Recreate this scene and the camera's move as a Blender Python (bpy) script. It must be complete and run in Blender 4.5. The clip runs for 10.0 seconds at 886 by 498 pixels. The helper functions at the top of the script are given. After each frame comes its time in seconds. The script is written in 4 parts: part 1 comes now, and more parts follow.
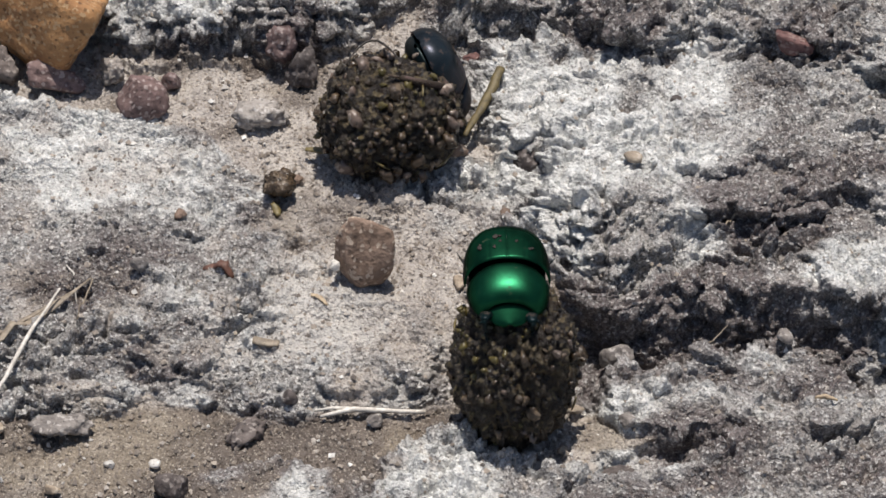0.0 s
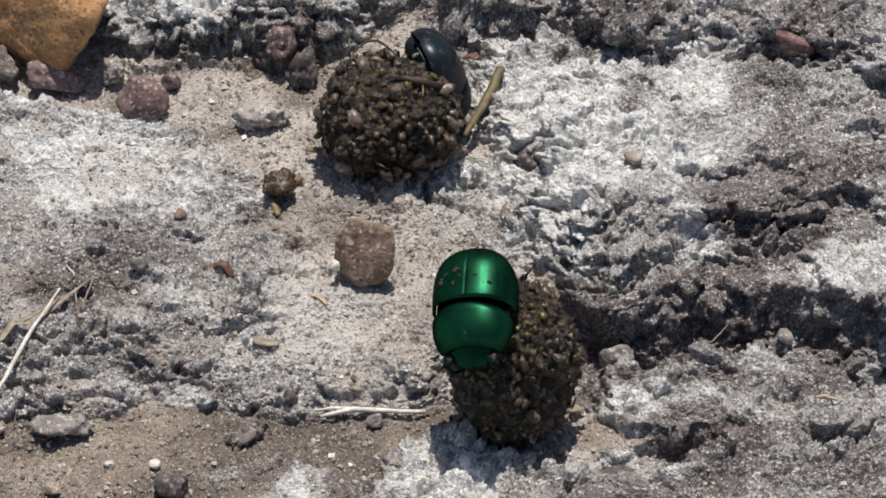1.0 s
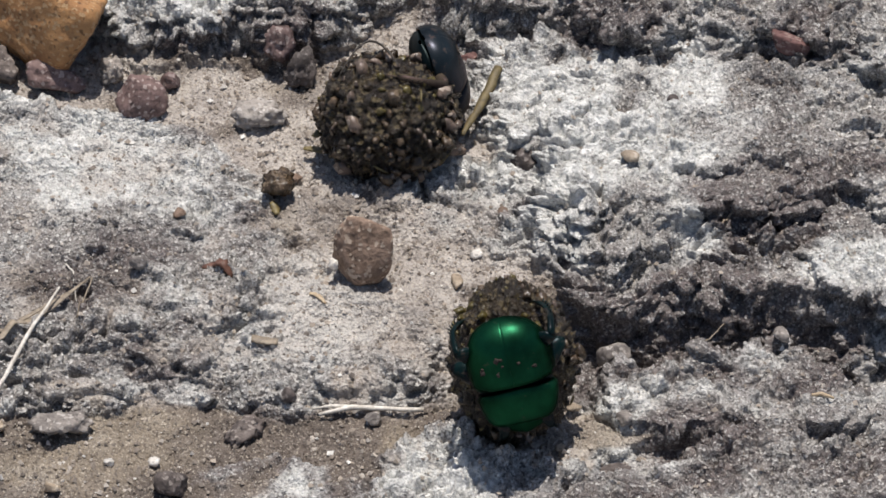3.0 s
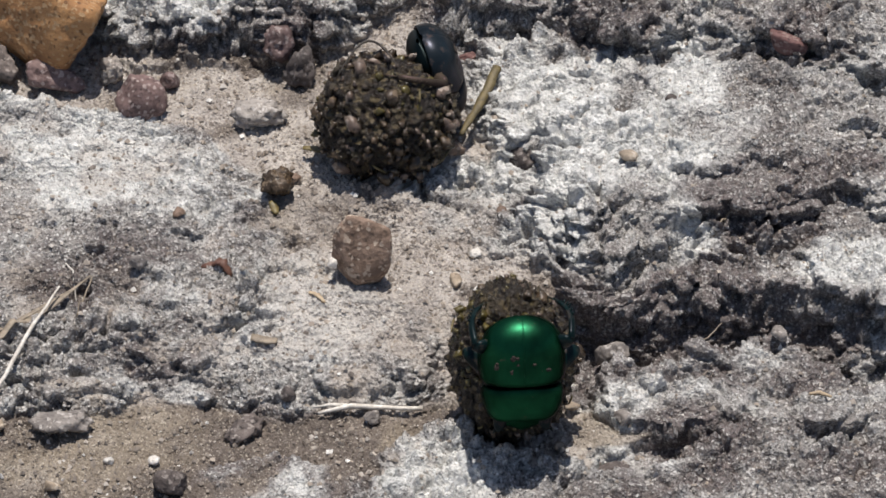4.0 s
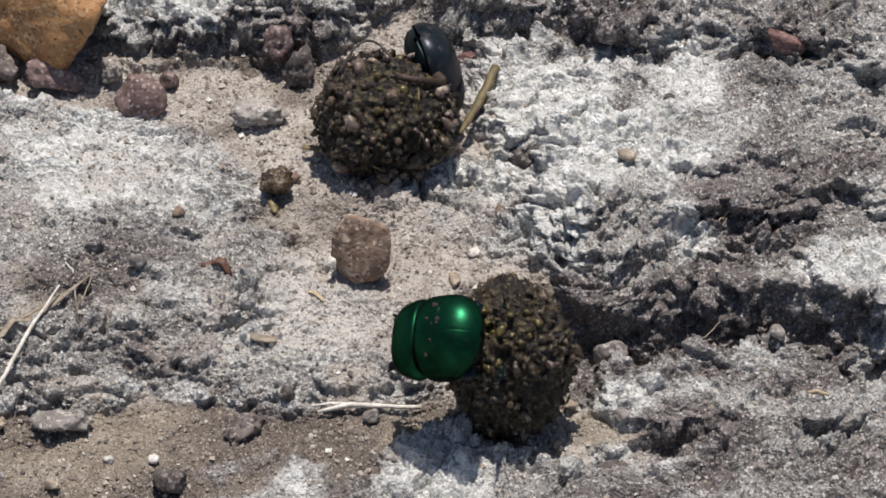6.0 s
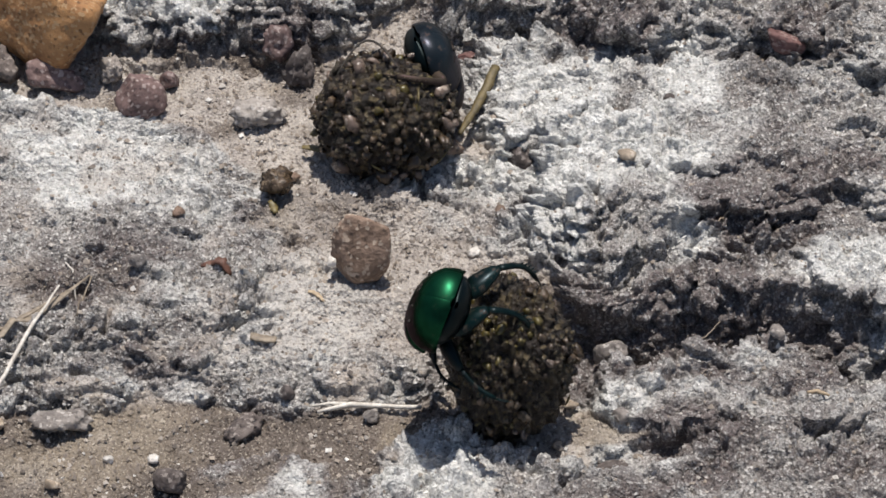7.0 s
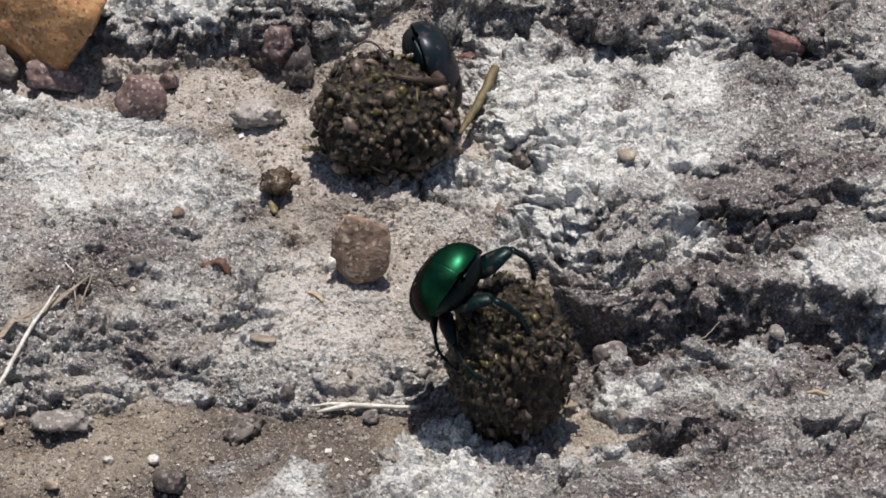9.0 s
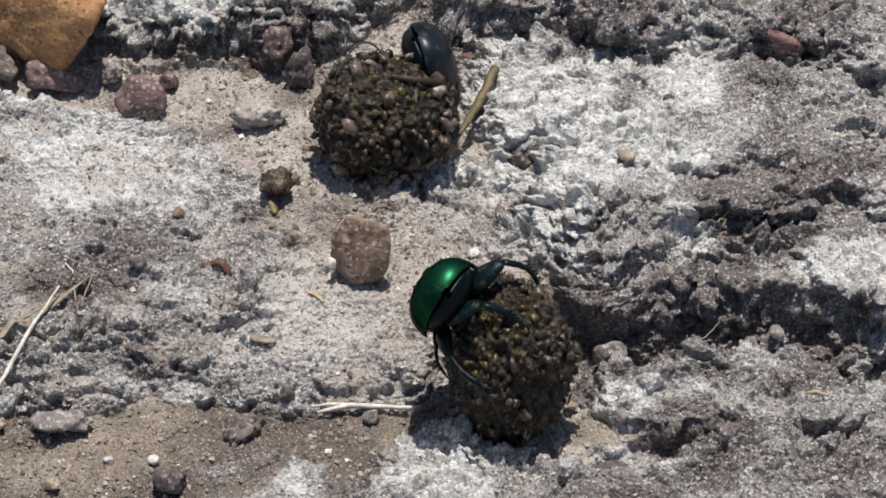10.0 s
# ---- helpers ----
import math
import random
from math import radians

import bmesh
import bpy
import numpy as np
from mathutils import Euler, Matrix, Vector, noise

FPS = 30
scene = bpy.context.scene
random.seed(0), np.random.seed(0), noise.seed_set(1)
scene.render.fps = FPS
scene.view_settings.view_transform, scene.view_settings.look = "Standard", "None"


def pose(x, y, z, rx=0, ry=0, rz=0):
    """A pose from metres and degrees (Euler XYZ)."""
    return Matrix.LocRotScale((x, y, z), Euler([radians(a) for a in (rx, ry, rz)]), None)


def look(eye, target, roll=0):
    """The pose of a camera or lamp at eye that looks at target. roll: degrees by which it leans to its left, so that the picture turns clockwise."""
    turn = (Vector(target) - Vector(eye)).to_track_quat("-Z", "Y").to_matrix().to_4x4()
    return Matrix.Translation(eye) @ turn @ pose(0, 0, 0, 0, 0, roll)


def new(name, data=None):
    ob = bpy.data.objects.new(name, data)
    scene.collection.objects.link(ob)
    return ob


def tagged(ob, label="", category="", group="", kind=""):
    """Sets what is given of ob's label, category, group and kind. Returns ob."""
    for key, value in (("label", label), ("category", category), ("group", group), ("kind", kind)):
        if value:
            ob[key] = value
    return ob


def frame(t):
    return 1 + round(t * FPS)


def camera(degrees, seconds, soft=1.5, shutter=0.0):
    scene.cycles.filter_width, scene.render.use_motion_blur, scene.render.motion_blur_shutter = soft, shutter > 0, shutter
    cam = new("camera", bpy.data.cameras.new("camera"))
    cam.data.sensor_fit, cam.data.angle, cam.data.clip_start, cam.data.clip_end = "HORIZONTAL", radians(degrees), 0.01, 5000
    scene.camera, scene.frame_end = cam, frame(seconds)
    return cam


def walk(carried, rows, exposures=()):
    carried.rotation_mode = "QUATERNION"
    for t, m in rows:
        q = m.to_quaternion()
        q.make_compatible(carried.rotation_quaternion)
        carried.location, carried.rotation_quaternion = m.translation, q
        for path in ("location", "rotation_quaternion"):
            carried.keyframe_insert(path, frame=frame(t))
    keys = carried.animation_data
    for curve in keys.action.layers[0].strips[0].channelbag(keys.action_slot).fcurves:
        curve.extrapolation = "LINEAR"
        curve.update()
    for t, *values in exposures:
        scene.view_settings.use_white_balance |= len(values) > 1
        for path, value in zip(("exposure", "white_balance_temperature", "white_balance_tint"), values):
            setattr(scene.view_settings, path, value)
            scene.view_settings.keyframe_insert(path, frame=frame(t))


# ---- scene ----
MM = 0.001  # the scene is laid out in millimetres

# ---- camera ----
cam = camera(12.0, 10.0, soft=1.6, shutter=0.5)
TILT = radians(42.0)


def stand(t, grow, dx=0.0, dy=0.0):
    """A row of the camera's way: how much nearer it stands than at rest, and how far it aims off."""
    reach = 745.9 / grow * MM
    eye = (0.0, -math.cos(TILT) * reach, math.sin(TILT) * reach)
    aim = (-dx * MM, dy * math.sin(TILT) * MM, dy * math.cos(TILT) * MM)
    return (t, look(eye, aim))


walk(cam, [
    stand(0.0, 1.0083, 0.66, 0.45), stand(1.0, 1.0083, 0.66, 0.45), stand(2.0, 1.0080, 0.63, 0.43),
    stand(2.5, 1.0058, 0.46, 0.33), stand(3.2, 1.0030, 0.24, 0.18), stand(4.0, 1.0010, 0.09, 0.08), stand(4.5, 1.0, 0.0, 0.02),
    stand(5.0, 0.9994, -0.06, 0.0), stand(5.5, 0.9988, -0.10, -0.05), stand(7.0, 0.9985, -0.12, -0.10),
    stand(8.0, 0.9983, -0.14, -0.10), stand(8.5, 0.9980, -0.17, -0.08), stand(9.0, 0.9979, -0.18, -0.02), stand(10.0, 0.9979, -0.18, 0.04)],
     exposures=[(0.0, 0.08, 6650, 11), (10.0, 0.08, 6650, 11)])

# ---- light ----
world = bpy.data.worlds.new("sky")
scene.world = world
world.use_nodes = True
wn = world.node_tree.nodes
sky = wn.new("ShaderNodeTexSky")
sky.sky_type = "NISHITA"
sky.sun_disc = False
SUN = Vector((0.015, 0.18, 0.983)).normalized()
sky.sun_elevation = math.asin(SUN.z)
sky.sun_rotation = math.atan2(SUN.x, SUN.y)
world.node_tree.links.new(sky.outputs["Color"], wn["Background"].inputs["Color"])
wn["Background"].inputs["Strength"].default_value = 0.085
lamp = bpy.data.lights.new("sun", "SUN")
lamp.energy, lamp.angle, lamp.color = 4.6, radians(0.53), (1.0, 0.96, 0.90)
sun = new("sun", lamp)
sun.matrix_world = look(SUN, (0, 0, 0))


# ---- noise ----
def hash01(ix, iy, seed):
    n = (ix.astype(np.int64) * 374761393 + iy.astype(np.int64) * 668265263 + seed * 974634777) & 0xFFFFFFFF
    n = ((n ^ (n >> 13)) * 1274126177) & 0xFFFFFFFF
    n = ((n ^ (n >> 15)) * 2246822519) & 0xFFFFFFFF
    return ((n ^ (n >> 16)) & 0xFFFFFF) / float(0x1000000)


def vnoise(x, y, seed):
    """Smooth value noise, -1 to 1."""
    ix, iy = np.floor(x), np.floor(y)
    fx, fy = x - ix, y - iy
    fx, fy = fx * fx * (3 - 2 * fx), fy * fy * (3 - 2 * fy)
    a, b = hash01(ix, iy, seed), hash01(ix + 1, iy, seed)
    c, d = hash01(ix, iy + 1, seed), hash01(ix + 1, iy + 1, seed)
    return 2 * ((a + (b - a) * fx) * (1 - fy) + (c + (d - c) * fx) * fy) - 1


def fbm(x, y, seed, octaves=4, gain=0.5):
    total, amp = 0.0, 1.0
    for k in range(octaves):
        c, s = math.cos(0.7 * k), math.sin(0.7 * k)
        total = total + amp * vnoise((c * x - s * y) * 2 ** k, (s * x + c * y) * 2 ** k, seed + 17 * k)
        amp *= gain
    return total


def cells(x, y, seed):
    """Distance to the nearest and the next feature point of a jittered lattice, and the cell's own random value."""
    ix, iy = np.floor(x), np.floor(y)
    near, nxt, own = np.full(x.shape, 9.0), np.full(x.shape, 9.0), np.zeros(x.shape)
    for i in (-1, 0, 1):
        for j in (-1, 0, 1):
            cx, cy = ix + i, iy + j
            px, py = cx + hash01(cx, cy, seed), cy + hash01(cx, cy, seed + 5)
            d = np.hypot(x - px, y - py)
            first = d < near
            nxt = np.where(first, near, np.minimum(nxt, d))
            own = np.where(first, hash01(cx, cy, seed + 9), own)
            near = np.where(first, d, near)
    return near, nxt, own


def step(a, b, v):
    u = np.clip((v - a) / (b - a), 0, 1)
    return u * u * (3 - 2 * u)


def inside(x, y, poly):
    """Distance to a polygon's outline in mm, positive inside."""
    best, odd = np.full(x.shape, 1e9), np.zeros(x.shape, bool)
    for (ax, ay), (bx, by) in zip(poly, poly[1:] + poly[:1]):
        ex, ey = bx - ax, by - ay
        u = np.clip(((x - ax) * ex + (y - ay) * ey) / (ex * ex + ey * ey), 0, 1)
        best = np.minimum(best, np.hypot(x - ax - u * ex, y - ay - u * ey))
        if ey:
            odd ^= ((ay > y) != (by > y)) & (x < ax + (y - ay) * ex / ey)
    return np.where(odd, best, -best)


# ---- the form of the ground ----
# outlines of the rock plates, each along the middle of its broken edge
BACK_LEFT = [(-300, 300), (-300, 66), (-66.5, 53.6), (-62.1, 51.1), (-55.8, 50.6), (-50.6, 49.9), (-40.1, 50.3), (-35, 51.9), (-31.8, 50.6),
             (-27.6, 49.3), (-23.4, 51.9), (-17.2, 56.9), (-8.9, 62.3), (-2.5, 67), (0, 300)]
BACK_RIGHT = [(0, 300), (0.6, 54.8), (4.8, 51.8), (12.1, 49.8), (22.5, 51.8), (25.5, 47.6), (32.7, 45.8), (38.8, 43.2), (42.5, 44.2), (44.7, 46.5),
              (57.6, 46.5), (59.5, 42.9), (65.6, 41.1), (73.6, 37.9), (80.1, 31.4), (113, 24), (300, 20), (300, 300)]
LEFT = [(-300, 44), (-81, 39.6), (-65.6, 35.6), (-46.7, 29), (-35, 20), (-31.6, 7.5), (-22, -1.5), (-12, -12.8), (-0.9, -22), (-1.8, -30.8),
        (-9.1, -32.4), (-14.9, -32.4), (-20.7, -33.3), (-23.6, -35.5), (-27.4, -36.3), (-33.3, -35), (-37.2, -33.8), (-41, -34.3), (-46.9, -32.4),
        (-51.4, -31), (-55.1, -33.6), (-56.4, -36.3), (-66.1, -36.6), (-70.9, -36.9), (-75.8, -35.5), (-300, -39)]
RIGHT = [(-3, 300), (-0.9, 58), (3.2, 53), (4.8, 43.1), (6.8, 31.8), (9.8, 23.9), (15.9, 21.6), (17.3, 16.1), (14.6, 7.7), (15, -0.6), (20.5, -1.3),
         (27.3, -6.5), (32.2, -8.3), (38.2, -5.8), (41.3, -2.1), (45.4, 0.2), (48.4, 2.1), (51.5, 2.7), (56.4, 1.2), (61.3, 1.2), (66.6, 5.1),
         (70.7, 7.3), (74.8, 7.7), (78.3, 4.7), (300, 10), (300, 300)]
BENCH = [(-8.5, 13.4), (-6, 18.8), (1.6, 20.4), (11.8, 20.4), (21.9, 12.6), (52.4, 15.7), (79.6, 15.7), (300, 20), (300, -18), (76.9, -21.1), (70.3, -19.6),
         (65.6, -17.1), (60.8, -15.3), (55.9, -14.2), (46, -15.3), (36.1, -15.6), (31.1, -16.2), (21.3, -14.7), (19, -7.3), (15, -3.6), (12.1, -2.1),
         (9.6, 3.2), (1.6, 4.7), (-5.4, 9.2)]
SHELF = [(60.4, 0.4), (66.5, 1.9), (78.3, 2.6), (300, 0), (300, -21), (76.6, -20.7), (70, -19.6), (64.4, -14.9), (63.4, -7.6), (61.2, -3.2)]
LOW_RIGHT = [(25.3, -31.9), (27.8, -29.4), (30.8, -27.7), (34.2, -27.9), (35.6, -29.1), (40.5, -27.9), (44.5, -25.7), (50.5, -23.7), (55.4, -23),
             (60.4, -22.4), (64, -26.5), (67.8, -28.4), (71.4, -31.6), (76, -33.3), (300, -36), (300, -300), (30, -300), (28, -57.9), (28.8, -45.5),
             (31.3, -42.5), (35.3, -40.3), (29, -38.4), (27.2, -35.2)]
LOW_FRONT = [(21.5, -51.1), (26.2, -52), (31, -51.2), (35.9, -48.8), (39.8, -47.3), (42.7, -45.3), (48.7, -40.6), (52.6, -40.1), (59.1, -43.3),
             (63.9, -43.9), (69.6, -44.4), (75.3, -42.2), (300, -45), (300, -300), (22, -300), (22, -75)]
GULLY = [(26, -46), (27, -43), (31, -42), (35.3, -40.6), (40.1, -40.1), (44.9, -41), (47.4, -38.7), (52, -37.6), (49, -42), (43, -46.5), (37, -50), (30, -53), (26, -52)]
FRONT = [(-9, -48.5), (-6.6, -45), (-2.3, -43.1), (1.5, -43.1), (6.3, -44.9), (11.1, -46.5), (16.8, -48.9), (21.1, -49.9), (24, -75), (24, -300),
         (-12, -300), (-12, -75)]
LOW_LEFT = [(-41.1, -56.9), (-38.1, -50.6), (-34.3, -47.9), (-27.2, -48.3), (-21.4, -49.9), (-15.7, -50.2), (-12.3, -52), (-8.9, -54), (-12, -75),
            (-12, -300), (-43, -300)]

# broken steps that face the viewer: height, reach behind the lip, line of the lip
STEPS_RIGHT = [
    (1.6, 6, [(27.2, -10.4), (31.7, -8.1), (36.2, -5.6), (39.4, -1.9)]),
    (1.5, 6, [(43, -37.2), (49.8, -37.2), (56, -35.6)]),
    (1.9, 5, [(60, -41.4), (65, -41.9), (72, -42.6)]),
    (1.1, 4, [(57.5, -34.8), (63.4, -35.2), (67.5, -36)]),
    (1.0, 5, [(36, 27.4), (41.9, 28.3), (47, 26.7)]),
    (1.8, 7, [(39, 11.4), (46.7, 10.2), (54, 10.8)]),
    (1.9, 5, [(17.5, 2.5), (22.5, 1.3), (26.5, 0.7), (32, 1.3)]),
    (1.4, 4, [(16, -1.7), (25.4, -2.4), (32, -0.9)]),
    (1.3, 4, [(22, -8.7), (31, -9.5)]),
    (1.4, 6, [(18, 20), (26.1, 26.5), (32, 28.1)]),
    (1.8, 7, [(68, 19.6), (74.4, 18.9), (83, 18.5)]),
    (0.7, 5, [(72, 7.7), (84, 7)]),
    (1.6, 5, [(8, 33), (12, 30), (16, 32), (20, 36)]),
    (1.3, 5, [(-7, 12), (1, 9.5), (8, 8), (13, 9)]),
]
STEPS_LEFT = [
    (2.0, 5, [(-55.5, -24.3), (-50.4, -27.9), (-47.1, -26.2), (-43.1, -27.9), (-37.5, -26.2)]),
    (1.6, 4, [(-59, -32.4), (-54, -33.4), (-49.5, -32.8)]),
    (1.1, 5, [(-23.5, -32.6), (-15.9, -32), (-9.1, -31.4), (-1.5, -31.2)]),
    (1.5, 4, [(-77, -34.7), (-69.9, -35.2), (-63.2, -34.4), (-55, -33.8)]),
    (1.4, 6, [(-73, -22.3), (-64.8, -23.7), (-58, -25.2)]),
    (1.1, 6, [(-67.5, 2.8), (-58.6, 4.3), (-49.4, 1.3), (-42.5, 3.5)]),
    (1.5, 5, [(-59.6, -13.7), (-51.5, -15.8), (-45.7, -13.7)]),
    (1.5, 5, [(-46.6, -18), (-37.6, -20.2), (-31.7, -18.7)]),
    (0.9, 4, [(-76.8, 5.8), (-70.7, 5), (-65.8, 6.3)]),
    (1.0, 4, [(-35.8, -17.5), (-30.8, -18.6), (-25.9, -17.5)]),
    (1.2, 5, [(-63.8, -9.3), (-56.8, -10), (-50, -7.8)]),
    (1.1, 4, [(-33.2, -6.9), (-26.2, -5.4), (-20.2, -6.9)]),
    (2.0, 4, [(-66, 47), (-54, 46), (-47, 48), (-38, 46), (-32, 47.5), (-21, 46)]),
]

# patches of the rock: centre, half widths, weight
ROUGH = [(14, 34, 12, 14, 0.25), (22, 8, 9, 12, 0.45), (26, -3, 10, 7, 0.5), (48, -13, 26, 8, 0.3), (-50, -18, 24, 13, 0.5), (-40, 52, 30, 9, 0.5), (4, 14, 10, 7, 0.4),
         (57, 19, 20, 12, -0.1), (54, -53, 32, 10, -0.08), (44, -32, 22, 6, 0.1), (-64, 22, 24, 12, -0.45), (-16, -17, 12, 14, -0.4), (20, 52, 18, 8, 0.15), (70, -20, 14, 6, 0.5), (32, 16, 14, 12, 0.3)]
# pale rock; the narrow strips along the low crests paint light on them
PALE_AND_LIT = [(34, 18, 18, 14, 1.3), (16, 35, 12, 12, 0.9), (70, -12, 10, 8, 1.2), (2, -54, 12, 8, 0.9), (-60, 24, 26, 11, 0.72), (40, -33, 9, 5, 0.7), (46, -26, 14, 3, 0.6), (40, -49, 12, 3, 0.4), (60, -29, 13, 7, -0.6), (-18, -8, 16, 20, 0.55),
        (4, 14, 10, 7, 0.8), (-22, -52, 16, 6, 0.6), (-60, 60, 18, 6, 0.9), (20, -1, 7, 6, 0.25), (-47, -16, 28, 12, 0.1), (66, 27, 18, 14, -0.25)]
# plum rock, plus painted shade in the hollow, crack and undercuts
PLUM_AND_SHADE = [(22, -3, 7, 5, 0.6), (42, -16, 30, 7, 1.5), (76, -19, 12, 5, 0.45), (25, -17, 7, 8, 1.3), (52, 3, 9, 4.5, 0.9), (72, 12, 10, 6, 0.35), (-40, 49, 30, 4, 1.0), (32, 48, 10, 5, 1.6),
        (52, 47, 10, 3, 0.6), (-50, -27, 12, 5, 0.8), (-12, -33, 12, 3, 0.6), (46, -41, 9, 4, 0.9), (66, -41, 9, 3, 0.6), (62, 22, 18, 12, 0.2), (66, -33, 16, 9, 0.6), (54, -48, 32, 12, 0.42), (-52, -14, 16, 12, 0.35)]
OCHRE = [(-54, -40, 12, 7, 1.0), (-66, -50, 14, 9, 0.9), (27, -39, 5, 9, 1.1), (-8, -43, 5, 5, 0.9), (-40, 40, 14, 6, 0.35), (-26, 6, 5, 6, 0.5)]


def patches(x, y, table):
    total = 0.0
    for cx, cy, rx, ry, w in table:
        total = total + w * np.exp(-((x - cx) / rx) ** 2 - ((y - cy) / ry) ** 2)
    return total


def scarp(x, y, line, reach):
    """One behind the lip, fading with distance, nought before it."""
    best, side = np.full(x.shape, 1e9), np.zeros(x.shape)
    for (ax, ay), (bx, by) in zip(line, line[1:]):
        ex, ey = bx - ax, by - ay
        u = np.clip(((x - ax) * ex + (y - ay) * ey) / (ex * ex + ey * ey), 0, 1)
        d = np.hypot(x - ax - u * ex, y - ay - u * ey)
        cross = (ex * (y - ay) - ey * (x - ax)) / math.hypot(ex, ey)
        side = np.where(d < best, np.sign(cross) * d, side)
        best = np.minimum(best, d)
    ends = np.clip(np.minimum(x - line[0][0], line[-1][0] - x) / 4, 0, 1)
    return step(-0.35, 0.45, side) * np.exp(-np.clip(side, 0, None) / reach) * ends


def ground_parts(x, y):
    """The ground's large form and its small relief in mm, with how sandy, how pale, how plum-brown and how ochre it is."""
    wx = x + 2.0 * fbm(x / 9, y / 9, 3, 3) + 0.3 * vnoise(x / 1.9, y / 1.9, 4)
    wy = y + 1.7 * fbm(x / 9, y / 9, 7, 3) + 0.3 * vnoise(x / 1.9, y / 1.9, 8)
    far = step(120, 400, np.hypot(x, y))
    east = step(14, 24, x)
    z = 0.6 + 1.4 * step(5, 35, y) - 6.4 * step(-19 + 8 * east, -33 + 12 * east, wy) - 2.2 * east * step(-8, -20, y) * step(-40, -31, y) + 0.5 * fbm(x / 14, y / 14, 11)
    z = z + 4.8 * np.exp(-((x + 9) / 13) ** 2 - ((y - 11) / 6) ** 2)
    z = z - 1.8 * np.exp(-((x - 11.6) / 8) ** 4 - ((y + 37) / 8) ** 4)
    rock = np.zeros(x.shape)
    uneven = 0.7 + 1.6 * step(-0.2, 0.9, fbm(x / 8, y / 8, 77, 2))

    def plate(z, rock, poly, top, edge):
        d = inside(wx, wy, poly)
        edge = edge * uneven
        m = step(-edge, edge, d)
        return z + (top - z) * m, np.maximum(rock, step(-edge, 0, d))

    swells = 1.2 * fbm(x / 19, y / 13, 21, 3)
    # low bedding ledges that run across the slope
    bed = 1.5 * fbm(x / 26, y / 9 + x / 60, 71, 3) + 0.03 * y
    ledge = np.floor(bed * 2.2) + step(0.25, 0.75, bed * 2.2 - np.floor(bed * 2.2))
    ledges = 0.45 * ledge
    lip = 1.3 + 2.2 * step(-42, -33, x) * step(-22, -30, x) + 0.9 * step(-24, -18, x)
    z, rock = plate(z, rock, LEFT, 0.3 + 0.02 * (y + 34) - 2.4 * step(-24, -35, wy) + ledges + 0.8 * swells, lip)
    ramp_c = 1.3 + 2.4 * np.exp(-((x - 47) / 13) ** 2) + 1.6 * step(58, 70, x) + 3.0 * step(18, 8, x)
    z, rock = plate(z, rock, BENCH, 4.0 - 1.8 * step(22, 8, x) + ledges + 0.5 * swells, ramp_c)
    z, rock = plate(z, rock, SHELF, 5.6 + 0.5 * swells, 0.9)
    z, rock = plate(z, rock, RIGHT, 8.6 - 2.6 * step(67, 78, x) * step(22, 8, y) - 1.6 * step(30, 12, x) + ledges + 0.7 * swells, 0.9 + 3.4 * step(34, 18, x))
    def crest(poly, tall, reach):
        return tall * np.exp(-np.clip(inside(wx, wy, poly), 0, None) / reach)

    z, rock = plate(z, rock, LOW_RIGHT, -2.2 + crest(LOW_RIGHT, 1.3, 5) + 0.05 * (y + 28) + 0.7 * ledges + 0.4 * swells, 0.9)
    z, rock = plate(z, rock, GULLY, -8.4 + 0.4 * swells + 3.2 * step(40, 51, x), 0.8)
    z, rock = plate(z, rock, LOW_FRONT, -3.8 + crest(LOW_FRONT, 1.5, 4) + 0.02 * (x - 50) + 0.6 * ledges + 0.4 * swells, 0.9)
    z, rock = plate(z, rock, FRONT, -2.6 + 0.5 * swells, 1.7)
    z, rock = plate(z, rock, LOW_LEFT, -4.6 + 0.6 * swells, 1.6)
    z, rock = plate(z, rock, BACK_LEFT, 9.0 + ledges + swells, 2.2)
    z, rock = plate(z, rock, BACK_RIGHT, 14.4 + 0.6 * ledges + 0.6 * swells, 1.4)
    for tall, reach, line in STEPS_RIGHT + STEPS_LEFT:
        z = z + tall * scarp(wx, wy, line, reach) * (0.6 + 0.4 * uneven)
    rock = np.maximum(rock, east * step(-36, -31, y) * step(0, -6, y) * step(18, 24, x))
    sand = 1 - rock
    drift = step(-0.1, 0.9, fbm(x / 8, y / 8, 41)) * step(6, -2, z) * 0.8 * (1 - 0.9 * east)
    middle = step(-34, -27, x) * step(2, -5, x) * step(-30, -24, y) * (y < 10)
    sand = np.clip(sand + np.maximum(drift, 0.55 * middle) * rock * (y < 45), 0, 1)
    # rounded lumps, knobs and grains of the weathered stone, laid along the slope
    rough = np.clip(0.62 + 0.45 * fbm(x / 12, y / 12, 43, 3) + patches(x, y, ROUGH), 0.28, 1.2)
    s, ws = y + 0.9 * z, wy + 0.9 * z
    jx, jy = 0.4 * fbm(x / 1.3, s / 1.3, 47, 2), 0.4 * fbm(x / 1.3, s / 1.3, 49, 2)

    def domes(u, v, seed, full=1.9):
        n1, n2, own = cells(u, v, seed)
        return np.sqrt(np.clip(1 - full * n1 * n1, 0, 1)) * (0.3 + 0.7 * own) - 0.33

    lumps = domes((wx + 1.0 * jx) / 4.2, (ws + 1.0 * jy) / 3.6, 51, 1.8)
    knobs = domes((wx + 0.7 * jx) / 1.9, (ws + 0.7 * jy) / 1.75, 53, 2.0)
    grains = domes((x + 0.35 * jx) / 0.86 + 0.3 * wx, (s + 0.35 * jy) / 0.84 + 0.3 * ws, 57)
